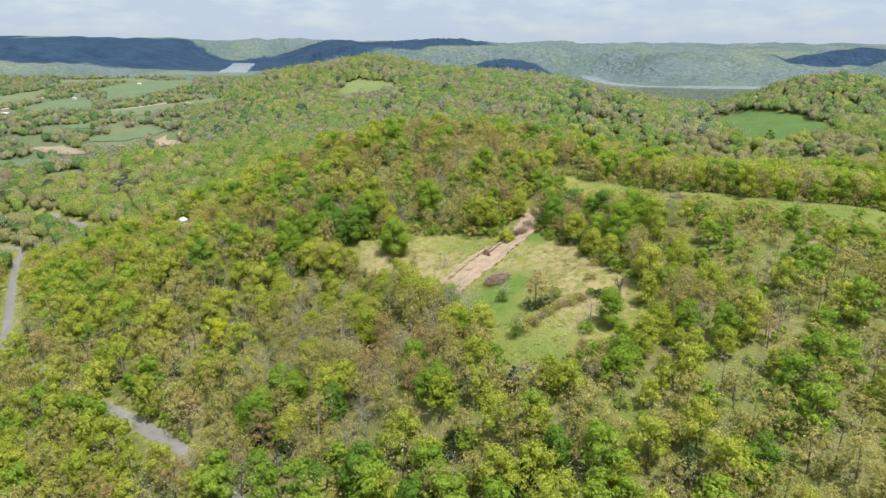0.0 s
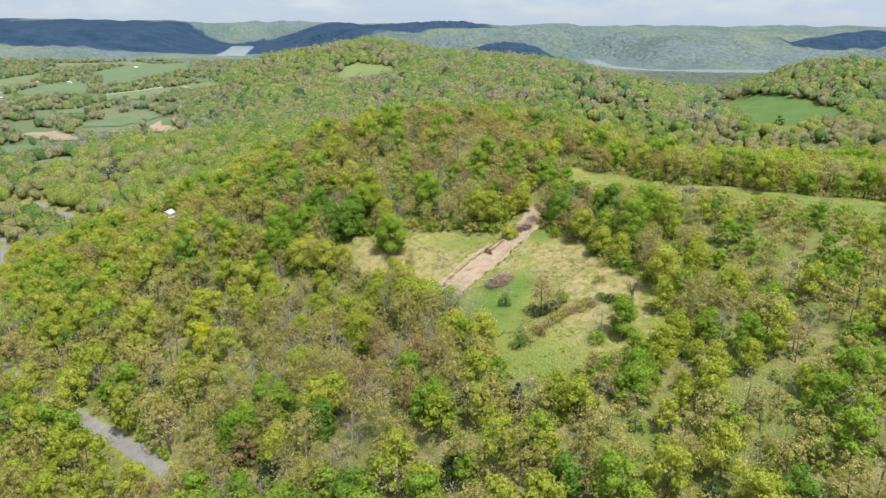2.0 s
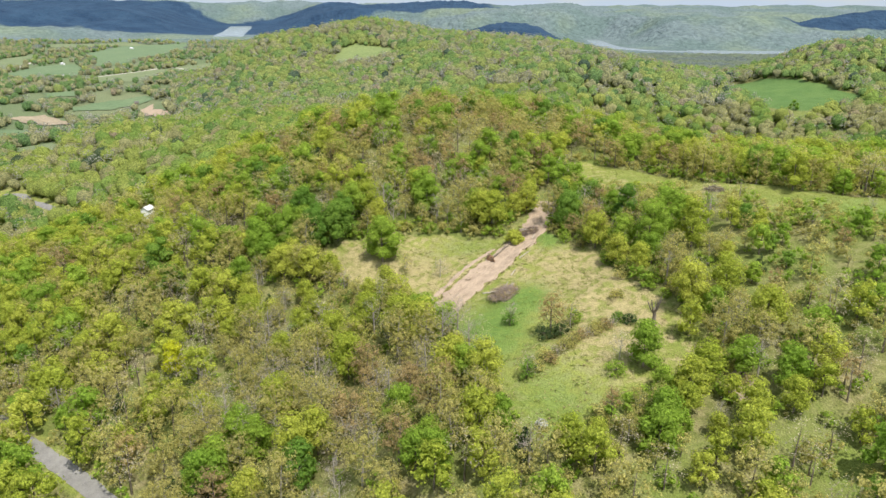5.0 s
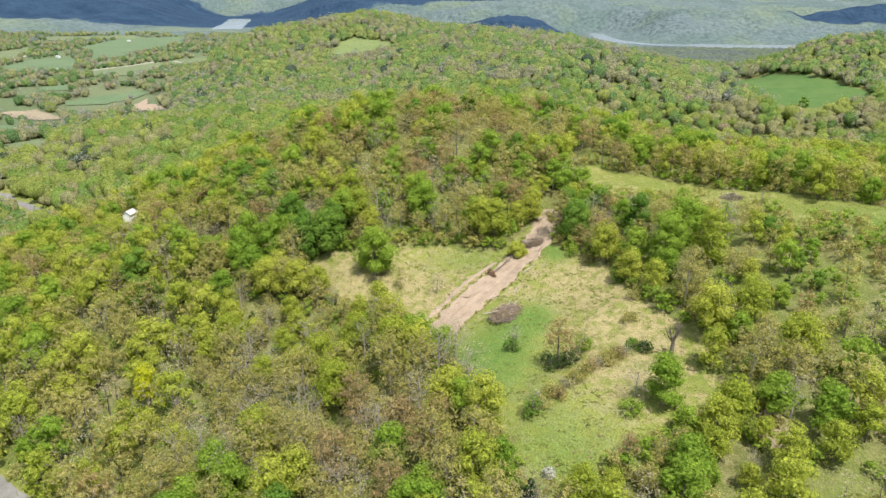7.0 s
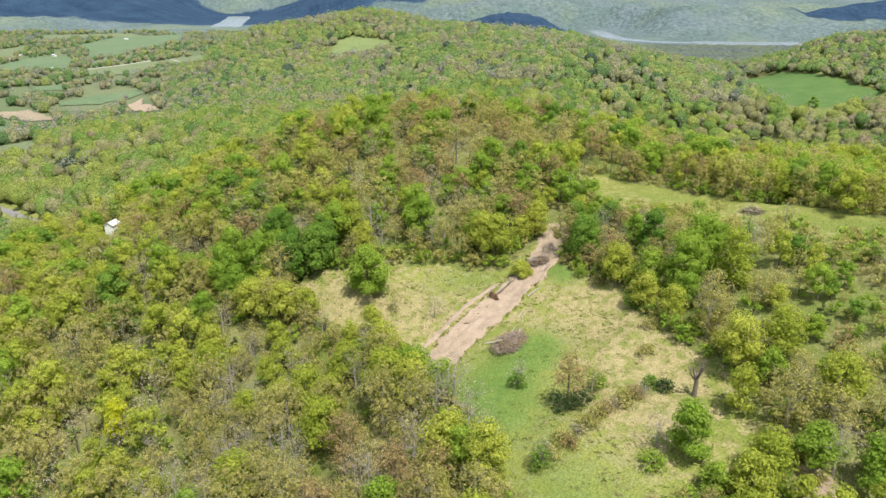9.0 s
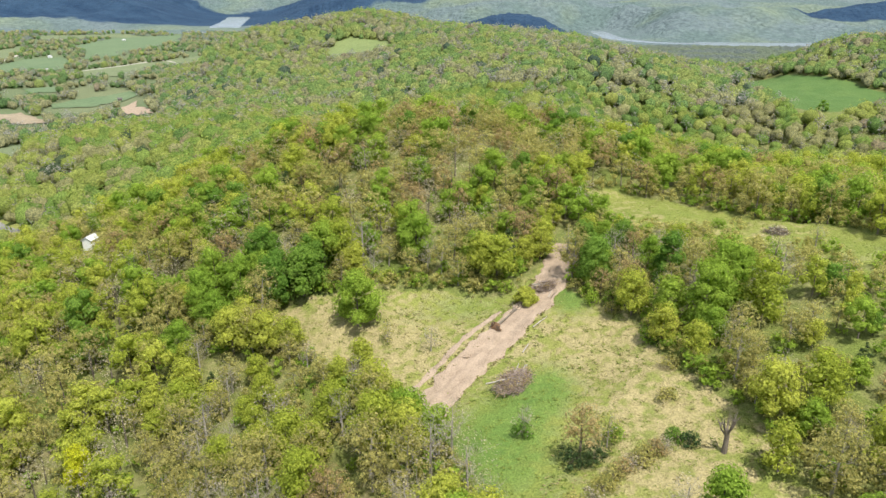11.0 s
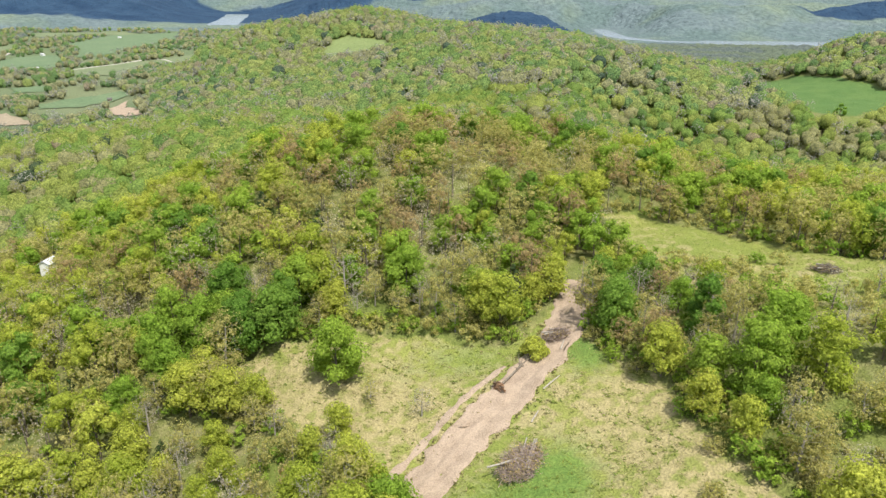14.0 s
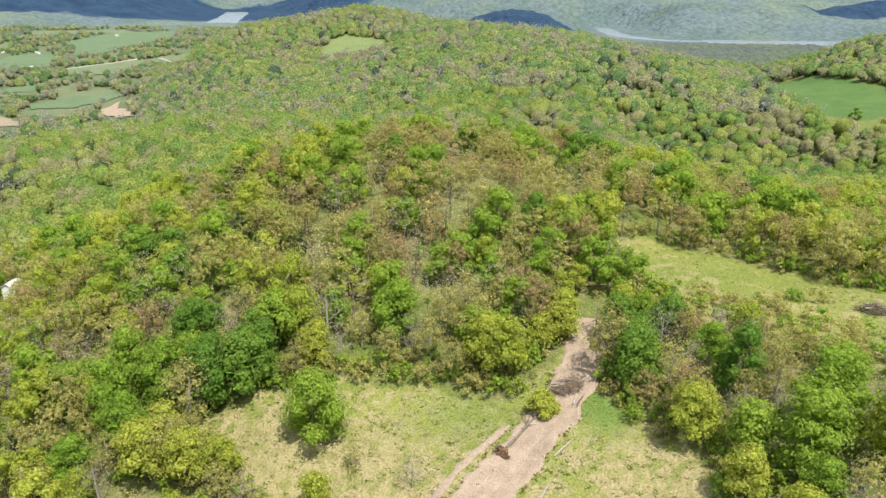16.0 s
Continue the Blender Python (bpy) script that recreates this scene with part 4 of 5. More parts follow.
fx, fy = np.concatenate([fx[ok], vx[belt], hx[bare_of_woods]]), np.concatenate([fy[ok], vy[belt], hy[bare_of_woods]])
fwhat = choose(r2, fx, fy)
hedges, lot = (land(fx, fy) < -38) & (fx < -250), r2.rand(len(fx))
fwhat = np.where(hedges & (lot < 0.22), 2, np.where(hedges & (lot < 0.5), 4, np.where(hedges & (lot < 0.85), 3, fwhat)))
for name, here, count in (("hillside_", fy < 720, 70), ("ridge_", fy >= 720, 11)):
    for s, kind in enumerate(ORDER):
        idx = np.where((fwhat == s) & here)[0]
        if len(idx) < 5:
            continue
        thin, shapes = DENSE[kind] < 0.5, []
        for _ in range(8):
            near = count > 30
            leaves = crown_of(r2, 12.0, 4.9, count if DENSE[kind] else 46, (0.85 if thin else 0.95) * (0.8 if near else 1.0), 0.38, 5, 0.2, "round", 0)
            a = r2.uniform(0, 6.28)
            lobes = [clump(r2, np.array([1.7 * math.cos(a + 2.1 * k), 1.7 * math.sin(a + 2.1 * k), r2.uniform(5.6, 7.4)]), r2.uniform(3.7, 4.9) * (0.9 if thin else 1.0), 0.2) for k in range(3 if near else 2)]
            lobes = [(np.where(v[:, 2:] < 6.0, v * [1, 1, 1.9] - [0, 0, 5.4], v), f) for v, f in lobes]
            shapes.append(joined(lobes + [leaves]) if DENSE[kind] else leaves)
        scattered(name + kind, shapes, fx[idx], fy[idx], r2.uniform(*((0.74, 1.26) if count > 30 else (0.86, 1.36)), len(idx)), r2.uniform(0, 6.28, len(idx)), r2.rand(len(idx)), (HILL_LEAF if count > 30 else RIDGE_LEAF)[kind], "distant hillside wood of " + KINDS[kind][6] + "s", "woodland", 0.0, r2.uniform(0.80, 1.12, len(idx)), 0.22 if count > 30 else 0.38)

# woods beyond the river and in the far valley, haze painted into their colours
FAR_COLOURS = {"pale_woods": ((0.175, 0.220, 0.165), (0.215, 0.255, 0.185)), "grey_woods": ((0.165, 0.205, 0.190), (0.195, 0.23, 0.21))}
qx, qy = jittered(r2, -1900, 2150, 1500, 3350, 17)
side = qx / qy
rr = np.hypot(qx, qy)
ok = (np.abs(side) < 0.66) & (qy < np.where(qx > 0, 2300, 2600)) & (off_line(qx, qy, RIVER) > 112)
for _, poly in VALLEY_FIELDS:
    ok &= ~inside(qx, qy, poly)
flat = land(qx, qy) < -46
dark_side = ((side < -0.325) & (qy > 3250)) | ((side < -0.01) & (side > -0.265) & (qy > 3350))
ok &= ~flat | dark_side | ((ripple(qx, qy, 210, 33) > -0.15) & (qx < -300) & (side < -0.31) & (qy > 2300)) | ((qx < -300) & (side > -0.31) & (qy < 2900)) | ((qx > 0) & (qy < 2250))
ok &= (ripple(qx, qy, 420, 35) > -0.75) | (rr < 2400)
qx, qy, side, dark_side = qx[ok], qy[ok], side[ok], dark_side[ok]
# clumps on the hills painted in cloud shadow, left out below
under_cloud = np.zeros(len(qx), bool)
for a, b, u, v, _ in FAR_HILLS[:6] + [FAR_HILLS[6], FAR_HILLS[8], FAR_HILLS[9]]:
    under_cloud |= ((qx - a) / u) ** 2 + ((qy - b) / v) ** 2 < 2.6
under_cloud |= dark_side & (np.hypot(qx, qy) < 4180 + 120 * ripple(qx, qy, 300, 39))
grey = ripple(qx, qy, 260, 37) > 0.1
for name, sel in (("pale_woods", ~under_cloud & ~grey), ("grey_woods", ~under_cloud & grey)):
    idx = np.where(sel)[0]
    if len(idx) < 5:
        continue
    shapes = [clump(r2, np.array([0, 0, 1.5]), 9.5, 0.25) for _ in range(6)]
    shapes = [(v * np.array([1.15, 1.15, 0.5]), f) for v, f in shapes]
    scattered(name, shapes, qx[idx], qy[idx], r2.uniform(0.8, 1.25, len(idx)), r2.uniform(0, 6.28, len(idx)), r2.rand(len(idx)), foliage(name, *FAR_COLOURS[name], False, 0.5, 0.12, 0.1, texture=0.3), {"pale_woods": "green spring woods on far hills, paled by painted haze", "grey_woods": "green spring woods on far hills, greyed by painted haze"}[name], "woodland", domed=0.5)

# ---- things in the clearing ----


def bm_mesh(name, bm, mat, smooth=False):
    mesh = bpy.data.meshes.new(name)
    bm.normal_update()
    if smooth:
        for f in bm.faces:
            f.smooth = True
    bm.to_mesh(mesh)
    bm.free()
    mesh.materials.append(mat)
    return mesh


def lump(rnd, rx, ry, rz, rough=0.25, detail=3):
    """An uneven heap, flat below."""
    bm = bmesh.new()
    bmesh.ops.create_icosphere(bm, subdivisions=detail, radius=1.0)
    for v in bm.verts:
        n = noise.noise(v.co * 1.7 + Vector((rx, ry, rz))) * rough + noise.noise(v.co * 5.0) * rough * 0.5
        v.co = v.co * (1 + n)
        v.co = Vector((v.co.x * rx, v.co.y * ry, max(-0.15, v.co.z) * rz))
    return bm


def stick_heap(rnd, rx, ry, rz, count, r0, r1):
    """Branches thrown across one another."""
    out = []
    for k in range(count):
        a, e = rnd.uniform(0, 6.28), rnd.uniform(-0.35, 0.85)
        d, u = math.sqrt(rnd.rand()), rnd.uniform(0, 6.28)
        z = rz * (1 - d * d) * rnd.uniform(0.15, 1.0) + 0.1
        p, n = np.array([rx * d * math.cos(u), ry * d * math.sin(u), z]), rnd.uniform(0.5, 1.7)
        way = np.array([math.cos(a), math.sin(a), e]) * n
        r = rnd.uniform(r0, r1)
        out.append(tube([p - way, p + rnd.normal(0, 0.12, 3), p + way], [r, r * 0.8, r * 0.4], 4))
    return joined(out)


def at_ground(ob, x, y, turn=0.0, lift=0.0):
    ob.matrix_world = pose(x, y, float(height(x, y)) + lift, 0, 0, turn)
    return ob


# a tree pushed over: root plate at the lower end, crown up the track
r3 = rnd_of(201)
fallen = new("fallen_tree")
root, tip = np.array([17.4, 213.4]), np.array([25.0, 222.0])
along = tip - root
line = [np.array([*(root + along * s), float(height(*(root + along * s))) + 0.75 - 0.25 * s]) for s in (0, 0.33, 0.66, 1)]
part("trunk", mesh_of("trunk", tube(line, [0.30, 0.26, 0.2, 0.12], 8), BARK), fallen)
limbs = []
for k in range(12):
    s = r3.uniform(0.5, 1.0)
    p = line[0] + (line[3] - line[0]) * s + np.array([0, 0, 0.1])
    q = p + np.array([along[0], along[1], 0]) * r3.uniform(0.02, 0.14) + np.array([r3.uniform(-2, 2), r3.uniform(-2, 2), r3.uniform(0.2, 1.8)])
    limbs.append(tube([p, (p + q) / 2, q], [0.12, 0.08, 0.03], 4))
part("branches", mesh_of("branches", joined(limbs), BARK), fallen)
c = crown_of(r3, 3.4, 3.6, 900, 0.42, 0.08, 10, 0.3)
c = (c[0] + np.array([26, 223, float(height(26, 223))]), c[1])
part("crown", mesh_of("crown", c, LEAF["fresh"]), fallen, "crown of fresh green leaves")
bm = lump(r3, 1.6, 0.7, 1.5, 0.5, 4)
plate = part("root_plate", bm_mesh("root_plate", bm, BROWN_EARTH), fallen, "round plate of roots and brown earth")
plate.matrix_world = pose(17.0, 213.0, float(height(17.0, 213.0)) + 0.4, 0, 0, math.degrees(math.atan2(along[1], along[0])) - 90)
spikes = []
for k in range(22):
    a = r3.uniform(0, 6.28)
    p = np.array([17.0, 213.0, float(height(17.0, 213.0)) + 1.0])
    q = p + np.array([0.77 * math.cos(a) * 2.0 - 0.5, -0.63 * math.cos(a) * 2.0 - 0.5, max(-0.7, math.sin(a) * 1.8)])
    spikes.append(tube([p, (p + q) / 2 + r3.normal(0, 0.2, 3), q], [0.12, 0.08, 0.03], 4))
part("roots", mesh_of("roots", joined(spikes), BARK), fallen)
tagged(fallen, "uprooted tree lying along the bulldozed track, crown still green", "fallen tree")

# brush heaps
def brush_pile(x, y, rx, ry, rz, count, turn, label, logs=4, mat=None, seed=0):
    r = rnd_of(300 + seed)
    ob = new("brush_pile")
    part("brushwood", mesh_of("brushwood", stick_heap(r, rx, ry, rz, count, 0.025, 0.08), mat or PALE_BARK), ob)
    part("twig_litter", mesh_of("twig_litter", sprays(r, np.stack([r.normal(0, rx * 0.45, count * 2), r.normal(0, ry * 0.45, count * 2), r.uniform(0.1, rz * 0.8, count * 2)], 1), np.tile([0, 0, 1.0], (count * 2, 1)), 0.3), LEAF["rusty"]), ob)["kind"] = "stuff"
    for k in range(logs):
        p = np.array([r.uniform(-rx, rx) * 0.4, r.uniform(-ry, ry) * 0.5, rz * 0.45 + 0.2])
        a = r.uniform(-0.5, 0.5)
        w = np.array([math.cos(a), math.sin(a), r.uniform(-0.12, 0.12)]) * rx * 0.75
        part("log", mesh_of("log", tube([p - w, p, p + w], [0.2, 0.17, 0.12], 7), PALE_BARK), ob)
    at_ground(ob, x, y, turn)
    return tagged(ob, label, "brush pile")


brush_pile(20.5, 190.5, 6.6, 3.8, 2.2, 900, 52, "heap of grey-brown cut branches and logs on grass", 5, CUT_WOOD)
brush_pile(33, 230, 4.2, 2.4, 2.0, 420, 15, "tangle of brown broken limbs and roots on the track", 3, CUT_WOOD, 1)
brush_pile(102, 243, 3.5, 2.0, 1.5, 200, -20, "dark heap of old brush on the ridge meadow", 2, BARK, 2)
brush_pile(33, 115, 4.0, 2.0, 1.2, 160, -35, "heap of reddish fallen branches at the meadow's foot", 2, BARK, 3)
heap = tagged(new("earth_heap", bm_mesh("earth_heap", lump(rnd_of(5), 1.4, 0.9, 0.6, 0.35), DIRT)), "small heap of brown earth on the track", "earth heap")
at_ground(heap, 9.5, 204.0, 30)
for x, y, turn, n in ((28.5, 211.5, 38, 5.0), (33, 226, 70, 4.0), (24, 203, 55, 3.0)):
    z = [float(height(x + math.cos(radians(turn)) * n * s, y + math.sin(radians(turn)) * n * s)) + 0.2 for s in (-0.5, 0, 0.5)]
    v = tube([(x + math.cos(radians(turn)) * n * s, y + math.sin(radians(turn)) * n * s, h) for s, h in zip((-0.5, 0, 0.5), z)], [0.2, 0.17, 0.1], 7)
    tagged(new("log", mesh_of("log", v, PALE_BARK)), "pale log lying beside the dirt track", "log")
draped("earth_bank", [(57, 243), (61, 241), (65, 247), (64, 253), (59, 252)], DIRT, 0.25, "cut bank of bare tan earth", "bare earth", 4, 3, 0.6)
draped("earth_bank", [(66, 127), (70, 124), (74, 130), (71, 137), (67, 134)], DIRT, 0.15, "patch of bare tan earth among scrub", "bare earth", 4, 3, 0.6)

r5 = rnd_of(77)
dead = new("dead_tree")
part("trunk", mesh_of("trunk", tube([(0, 0, -0.3), (0.1, 0, 1.6), (0.15, 0.05, 3.4), (0.1, 0.1, 4.6)], [0.62, 0.5, 0.46, 0.4], 9), BARK), dead)
for k in range(7):
    a, reach, top = k * 0.9 + r5.uniform(-0.2, 0.2), r5.uniform(1.0, 2.4), r5.uniform(6.5, 9.0)
    p, q = np.array([0.12, 0.08, r5.uniform(3.0, 4.5)]), np.array([math.cos(a) * reach, math.sin(a) * reach, top])
    part("limb", mesh_of("limb", joined([tube([p, p * 0.45 + q * 0.55 - np.array([0, 0, 0.5]), q], [0.26, 0.17, 0.05], 6)]
         + [tube([p * 0.4 + q * 0.6, q + r5.normal(0, 0.7, 3)], [0.09, 0.02], 4) for _ in range(3)]), BARK), dead)
tagged(at_ground(dead, 56.5, 157, 15), "stout dead tree with upswept bare limbs in dry grass", "tree")

# ---- shrubs ----
SHRUBS = {}


def shrub(kind, x, y, tall, wide, label, name="shrub"):
    key = (kind, round(tall), round(wide))
    if key not in SHRUBS:
        r = rnd_of(400 + len(SHRUBS))
        stems = joined([tube([(0, 0, -0.15), tuple(r.normal(0, 0.12, 2) * wide) + (tall * 0.4,), (*(r.normal(0, 0.45, 2) * wide), tall * r.uniform(0.7, 1.0))], [0.07, 0.05, 0.015], 4) for _ in range(9)])
        SHRUBS[key] = (mesh_of("stems", stems, PALE_BARK if kind == "bare" else BARK), mesh_of("leaves", crown_of(r, tall, wide, {"bare": 220}.get(kind, 420), 0.3, 0.1, 8, 0.5, "round", 0.6 if tall > 6 else 0.35 if kind != "bare" else 0), LEAF[kind] if kind in LEAF else kind))
    ob = new(name)
    part("stems", SHRUBS[key][0], ob)
    part("leaves", SHRUBS[key][1], ob)
    at_ground(ob, x, y, (x * 37 + y * 91) % 360)
    return tagged(ob, label, "shrub")


BLOSSOM = foliage("white_blossom", (0.40, 0.41, 0.34), (0.48, 0.48, 0.42), True, 0.2, 0.2)
for kind, x, y, tall, wide, label in (
    ("deep", 20, 170, 3.6, 2.2, "grey-green shrub with many stems in lush grass"), ("deep", 21.5, 140, 5.0, 2.6, "dark shrub with a forked bare stem"),
    # the two low cedar-coloured shrubs stand in for the thin tree's shadow
    ("cedar", 28, 158.5, 3.2, 3.4, "dark low shrub in place of a thin tree's shadow"), ("green", 37, 163, 3.4, 2.4, "green shrub in the meadow"),
    ("cedar", 32.5, 158, 3.0, 3.0, "dark low shrub in place of a thin tree's shadow"), ("rusty", 28, 144.5, 2.4, 2.2, "brown twiggy shrub of the brushy strip"), ("budding", 32, 149, 2.6, 2.4, "olive shrub of the brushy strip"), ("rusty", 36.5, 152.5, 2.4, 2.4, "brown twiggy shrub of the brushy strip"),
    ("budding", 40.5, 155.2, 2.4, 2.4, "olive shrub of the brushy strip"), ("rusty", 44, 158, 2.2, 2.2, "brown twiggy shrub of the brushy strip"), ("budding", 24, 142.5, 2.4, 2.2, "olive shrub of the brushy strip"), ("deep", 48.5, 161.5, 2.4, 2.0, "dark shrub of the brushy strip"),
    ("budding", 26.5, 146, 2.6, 2.4, "olive shrub of the brushy strip"), ("bare", 30, 147.5, 2.2, 2.2, "grey twiggy shrub of the brushy strip"), ("budding", 34.5, 151, 1.9, 2.0, "olive shrub of the brushy strip"),
    ("bare", 38.5, 154, 1.8, 2.2, "grey twiggy shrub of the brushy strip"), ("budding", 42, 157, 2.0, 2.0, "olive shrub of the brushy strip"), ("bare", 46, 158.5, 1.6, 1.8, "grey twiggy shrub of the brushy strip"),
    ("cedar", 51, 160, 2.2, 2.2, "dark shrub beside a dead tree"), ("budding", 50.5, 174, 2.4, 2.0, "round olive shrub in dry grass"), ("green", 42, 136, 2.8, 2.6, "green shrub below a leafless tree"),
    ("budding", 54, 184, 2.6, 1.8, "olive shrub at the wood's edge"), ("green", 52, 196, 3.0, 2.0, "green shrub at the wood's edge"), ("budding", 47, 212, 3.2, 2.4, "olive shrub at the wood's edge"), ("green", 43, 217, 2.6, 2.0, "green shrub at the wood's edge"),
    ("green", 21, 230, 3.6, 3.0, "green shrub at the foot of the wooded slope"), ("green", 8, 236, 3.2, 2.8, "green shrub at the foot of the wooded slope"), ("green", -4, 238, 3.4, 2.8, "green shrub at the foot of the wooded slope"), ("fresh", -14, 240, 3.4, 2.8, "light green shrub at the foot of the wooded slope"),
    (BLOSSOM, 23, 122.5, 1.4, 1.5, "low shrub in white blossom"), ("budding", 82, 246, 2.6, 3.0, "olive shrub on the ridge meadow"), ("budding", 92, 232, 2.4, 3.2, "olive shrub on the ridge meadow"), ("green", 88, 252, 2.2, 2.4, "green shrub on the ridge meadow"),
    ("budding", 118, 214, 2.4, 3.0, "olive shrub on the ridge meadow"), ("rusty", 76, 238, 2.4, 2.6, "tan thicket on the ridge meadow"), ("bare", 70, 247, 2.0, 2.6, "grey thicket on the ridge meadow"), ("budding", 74, 252, 2.6, 2.6, "olive shrub on the ridge meadow"),
    ("deep", 346, 690, 10.0, 6.0, "dark round tree standing in the far green field"),
):
    shrub(kind, x, y, tall, wide, label)

# ---- grass ----
r4 = rnd_of(500)


def tufts(name, n, box, test, mat, tall, label):
    x, y = r4.uniform(box[0], box[1], n), r4.uniform(box[2], box[3], n)
    keep = test(x, y) & (off_line(x, y, TRACK) > 5.2)
    x, y = x[keep], y[keep]
    shapes = []
    for _ in range(6):
        vs = []
        for k in range(4):
            a, o = r4.uniform(0, 6.28), r4.normal(0, 0.22, 2)
            d, t = np.array([math.cos(a), math.sin(a), 0]) * 0.16, np.array([r4.normal(0, 0.22), r4.normal(0, 0.22), tall * r4.uniform(0.6, 1.1)])
            b = np.array([o[0], o[1], -0.05])
            vs += [b - d, b + d, b + d * 0.5 + t, b - d * 0.5 + t]
        shapes.append((np.array(vs), np.arange(16).reshape(-1, 4)))
    scattered(name, shapes, x, y, r4.uniform(0.7, 1.5, len(x)), r4.uniform(0, 6.28, len(x)), r4.rand(len(x)), mat, label, "grass")


def is_dry(x, y):
    return inside(x, y, CLEARING) & (blob(x, y, 14, 168, 9, 12) + blob(x, y, 26, 186, 6, 7) < 0.4) & (ripple(x, y, 9, 41) > -0.1)


tufts("dry_grass", 16000, (-52, 66, 112, 250), is_dry, STRAW, 0.11, "tufts of straw-coloured dry grass")
tufts("green_grass", 12000, (-52, 66, 112, 250), lambda x, y: inside(x, y, CLEARING) & (ripple(x, y, 12, 42) > -0.2), TUFT, 0.11, "tufts of green meadow grass")
tufts("ridge_grass", 9000, (54, 200, 170, 296), lambda x, y: inside(x, y, RIDGE_MEADOW), TUFT, 0.14, "tufts of green grass on the ridge meadow")

r6 = rnd_of(610)
steps_ = r6.uniform(0, 1, 240)
line_x, line_y = np.array([p[0] for p in TRACK]), np.array([p[1] for p in TRACK])
cx = np.interp(steps_, np.linspace(0, 1, len(TRACK)), line_x) + r6.normal(0, 1.9, 240)
cy = np.interp(steps_, np.linspace(0, 1, len(TRACK)), line_y) + r6.normal(0, 1.9, 240)
scattered("dirt_clods", [clump(r6, np.array([0, 0, 0.15]), 0.42, 0.4) for _ in range(6)], cx, cy, r6.uniform(0.1, 0.32, 240), r6.uniform(0, 6.28, 240), r6.rand(240), DIRT, "loose clods of tan earth on the track", "earth clods", 0.15)
tx2, ty2 = r6.uniform(-6, 34, 2600), r6.uniform(188, 236, 2600)
near_edge = np.abs(off_line(tx2, ty2, TRACK) - 5.3) < 0.7
mid_strip = (np.abs(off_line(tx2, ty2, [(-4, 188.5), (6, 201), (16, 212)]) - 0.5) < 0.5)
sel = near_edge | (mid_strip & (r6.rand(2600) < 0.35))
blades = [(np.array([(-0.3, 0, 0), (0.3, 0, 0), (0.35, 0.2, 0.28), (-0.25, 0.15, 0.3), (0, -0.3, 0), (0.05, 0.3, 0), (0.25, 0.3, 0.25), (0.2, -0.25, 0.27)], float), np.arange(8).reshape(2, 4))]
scattered("track_grass", blades, tx2[sel], ty2[sel], r6.uniform(0.5, 1.1, sel.sum()), r6.uniform(0, 6.28, sel.sum()), r6.rand(sel.sum()), STRAW, "straggling dry grass along the track", "grass", 0.12)

# ---- buildings ----


def box(x0, x1, y0, y1, z0, z1):
    bm = bmesh.new()
    bmesh.ops.create_cube(bm, size=1.0)
    for v in bm.verts:
        v.co = Vector(((x0 + x1) / 2 + v.co.x * (x1 - x0), (y0 + y1) / 2 + v.co.y * (y1 - y0), (z0 + z1) / 2 + v.co.z * (z1 - z0)))
    return bm


def gable(w, d, z0, rise, over, thick=0.2):
    """A gabled roof of two slabs along x."""
    bm = bmesh.new()
    half, ridge = d / 2 + over, z0 + rise
    for sgn in (1, -1):
        low = z0 - over * rise / (d / 2)
        pts = [(-w / 2 - over, 0, ridge), (w / 2 + over, 0, ridge), (w / 2 + over, sgn * half, low), (-w / 2 - over, sgn * half, low)]
        a = [bm.verts.new(p) for p in pts]
        b = [bm.verts.new((p[0], p[1], p[2] - thick)) for p in pts]
        for f in ([*a], [*b[::-1]], *([a[i], b[i], b[(i + 1) % 4], a[(i + 1) % 4]] for i in range(4))):
            bm.faces.new(f)
    bmesh.ops.recalc_face_normals(bm, faces=bm.faces)
    return bm


def body(w, d, h, rise):
    """Walls with their gable ends."""
    bm = bmesh.new()
    prof = [(-d / 2, -1.0), (d / 2, -1.0), (d / 2, h), (0, h + rise - 0.12), (-d / 2, h)]
    ends = [[bm.verts.new((x, y, z)) for y, z in prof] for x in (-w / 2, w / 2)]
    bm.faces.new(ends[0])
    bm.faces.new(ends[1][::-1])
    for i in range(5):
        bm.faces.new((ends[0][i], ends[1][i], ends[1][(i + 1) % 5], ends[0][(i + 1) % 5]))
    bmesh.ops.recalc_face_normals(bm, faces=bm.faces)
    return bm


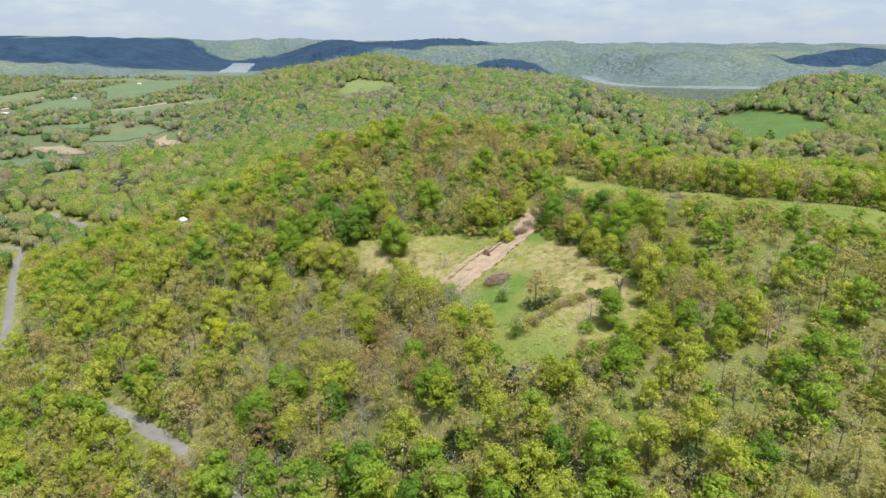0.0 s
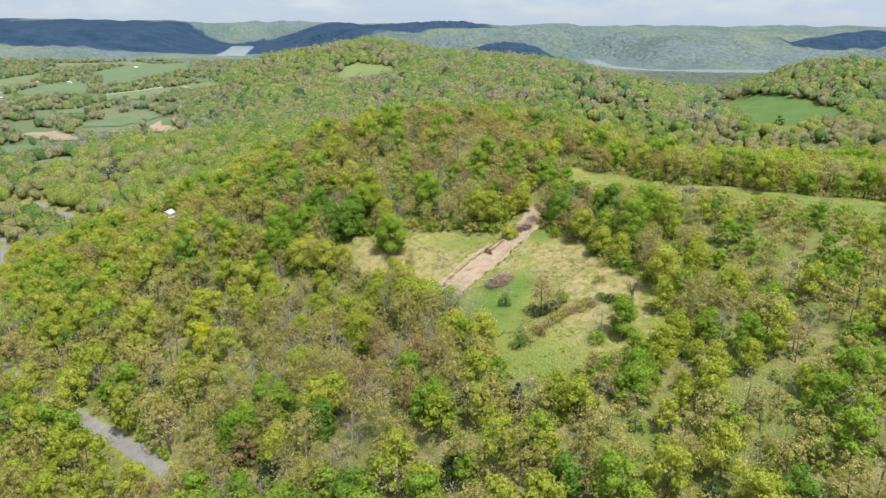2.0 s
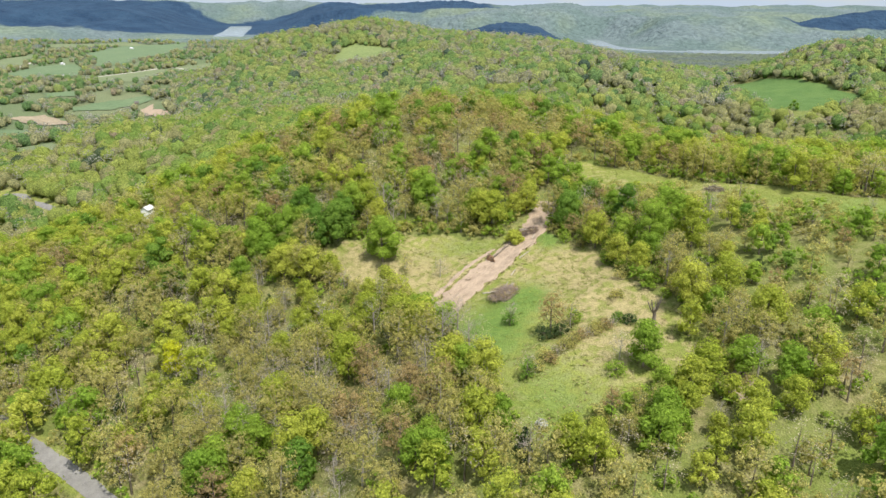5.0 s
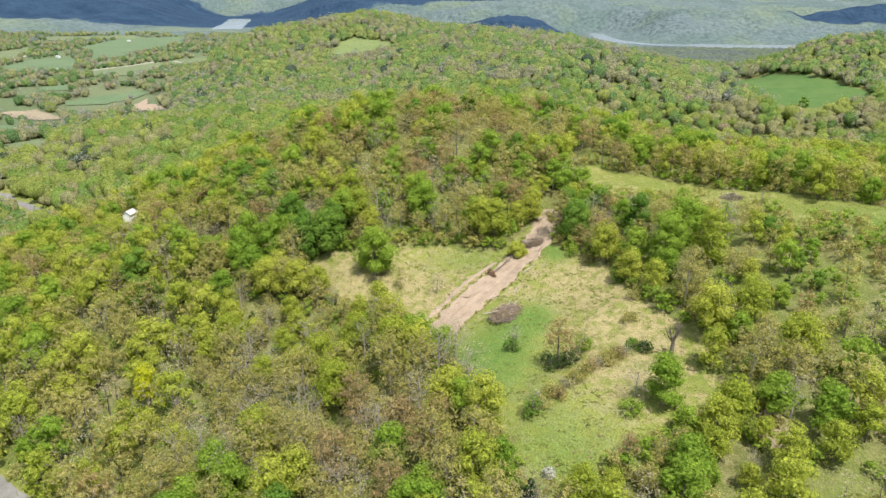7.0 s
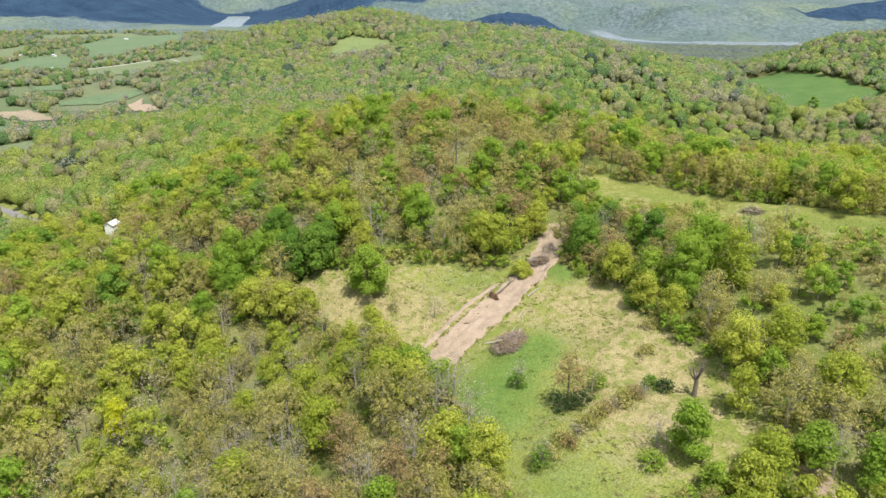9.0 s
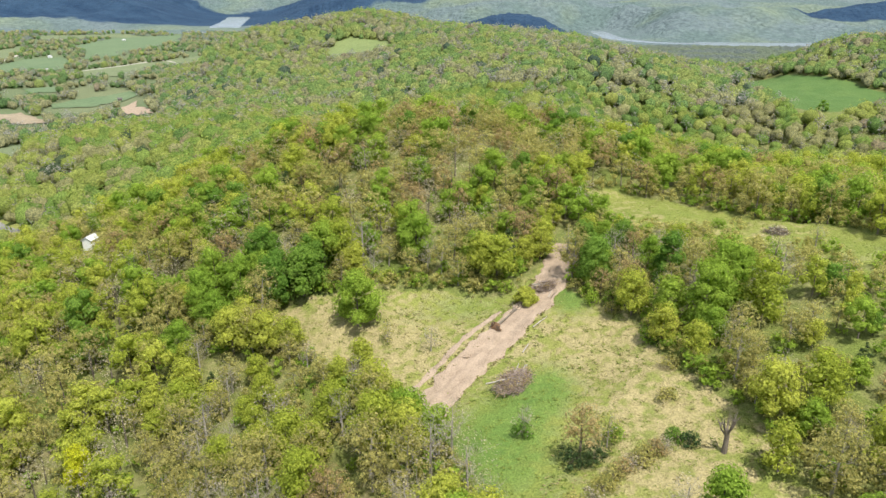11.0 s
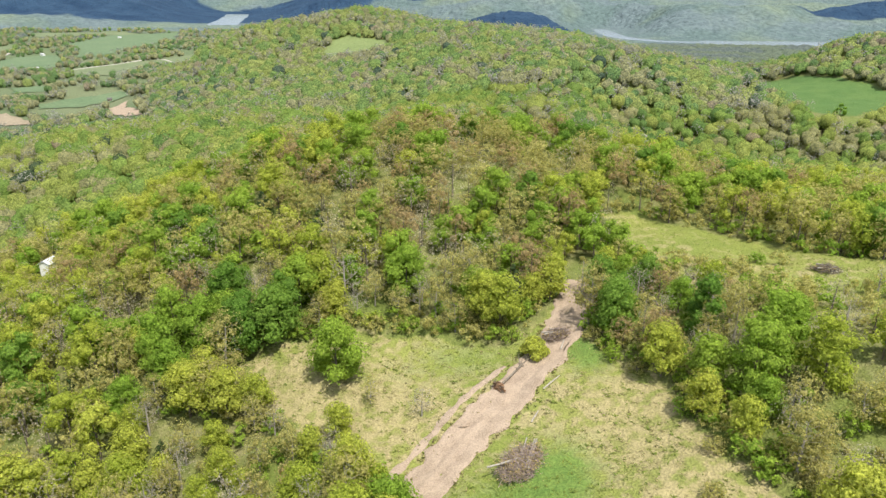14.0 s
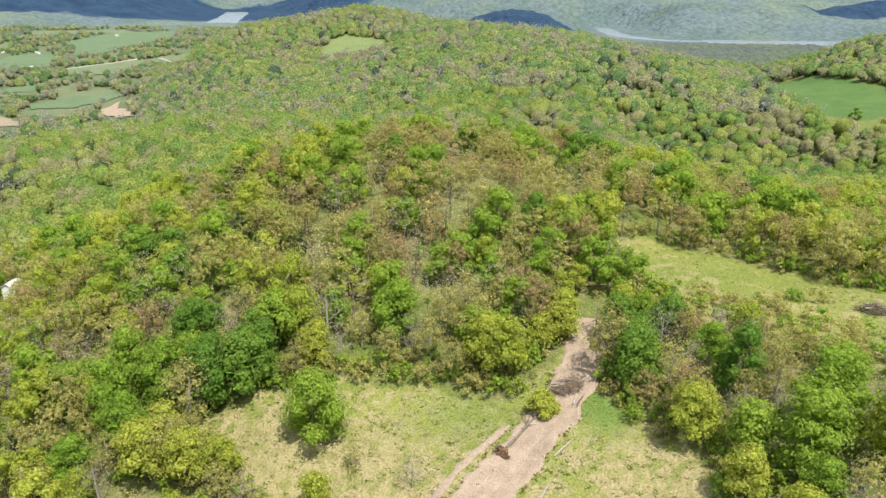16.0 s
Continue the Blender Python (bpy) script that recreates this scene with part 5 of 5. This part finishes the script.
def house(name, x, y, w, d, h, rise, turn, wall, roof, label, category="house", windows=3):
    ob = new(name)
    part("wall", bm_mesh("wall", body(w, d, h, rise), wall), ob)
    part("roof", bm_mesh("roof", gable(w, d, h, rise, 0.4), roof), ob)
    for k in range(windows):
        cx = -w / 2 + w * (k + 0.5) / windows
        if k == windows // 2:
            part("door", bm_mesh("door", box(cx - 0.5, cx + 0.5, -d / 2 - 0.06, -d / 2 + 0.04, 0, 2.05), BARN_RED), ob)
        else:
            win = part("window", bm_mesh("window", box(cx - 0.6, cx + 0.6, -d / 2 - 0.08, -d / 2 + 0.04, 0.9, 2.2), WHITE_PAINT), ob)
            pane = part("pane", bm_mesh("pane", box(cx - 0.5, cx + 0.5, -d / 2 - 0.10, -d / 2, 1.0, 2.1), GLASS), win)
    at_ground(ob, x, y, turn, 0.25)
    return tagged(ob, label, category)


house("house", HOUSE[0], HOUSE[1], 5.2, 4.2, 4.6, 1.3, 80, WHITE_PAINT, ROOF_METAL, "white house with a pale roof among trees")
house("shed", HOUSE[0] - 3.5, HOUSE[1] + 8, 3.6, 2.8, 2.6, 0.8, 62, WHITE_PAINT, ROOF_METAL, "white shed with a pale roof among trees", "shed", 1)
for k, (x, y, w, d, wall, roof, label) in enumerate((
    (-924, 1745, 16, 10, WHITE_PAINT, ROOF_METAL, "white farm building in a green field"),
    (-780, 1453, 22, 13, BARN_RED, ROOF_METAL, "weathered barn with a pale roof in a pasture"),
    (-786, 1352, 26, 9, WHITE_PAINT, ROOF_METAL, "long low white farm shed"),
    (-945, 1520, 12, 9, WHITE_PAINT, ROOF_METAL, "white farmhouse beside a lane"),
    (-875, 1371, 22, 12, BARN_RED, ROOF_METAL, "long weathered barn by a lane"),
    (-994, 2312, 16, 12, WHITE_PAINT, ROOF_METAL, "white farm building on the far fields"),
    (-475, 771, 14, 8, WHITE_PAINT, ROOF_METAL, "white farm shed beside a yard"),
    (-1093, 2360, 14, 10, WHITE_PAINT, ROOF_DARK, "white farmhouse with a dark roof"),
    (-1187, 2034, 16, 10, BARN_RED, ROOF_DARK, "dark weathered barn among trees"),
    (-473, 791, 12, 8, WHITE_PAINT, ROOF_METAL, "white farm shed beside a yard"),
    (-472, 1083, 10, 7, BARN_RED, ROOF_DARK, "dark shed above scraped earth"))):
    house("farm_building", x, y, w * 0.6, d * 0.6, 3.4, 1.8, (k * 41) % 60 - 25, wall, roof, label, "farm building")
house("house", -307, 474, 9, 6.5, 3.0, 1.8, 35, WHITE_PAINT, ROOF_DARK, "low house with a dark roof beside the curving road")
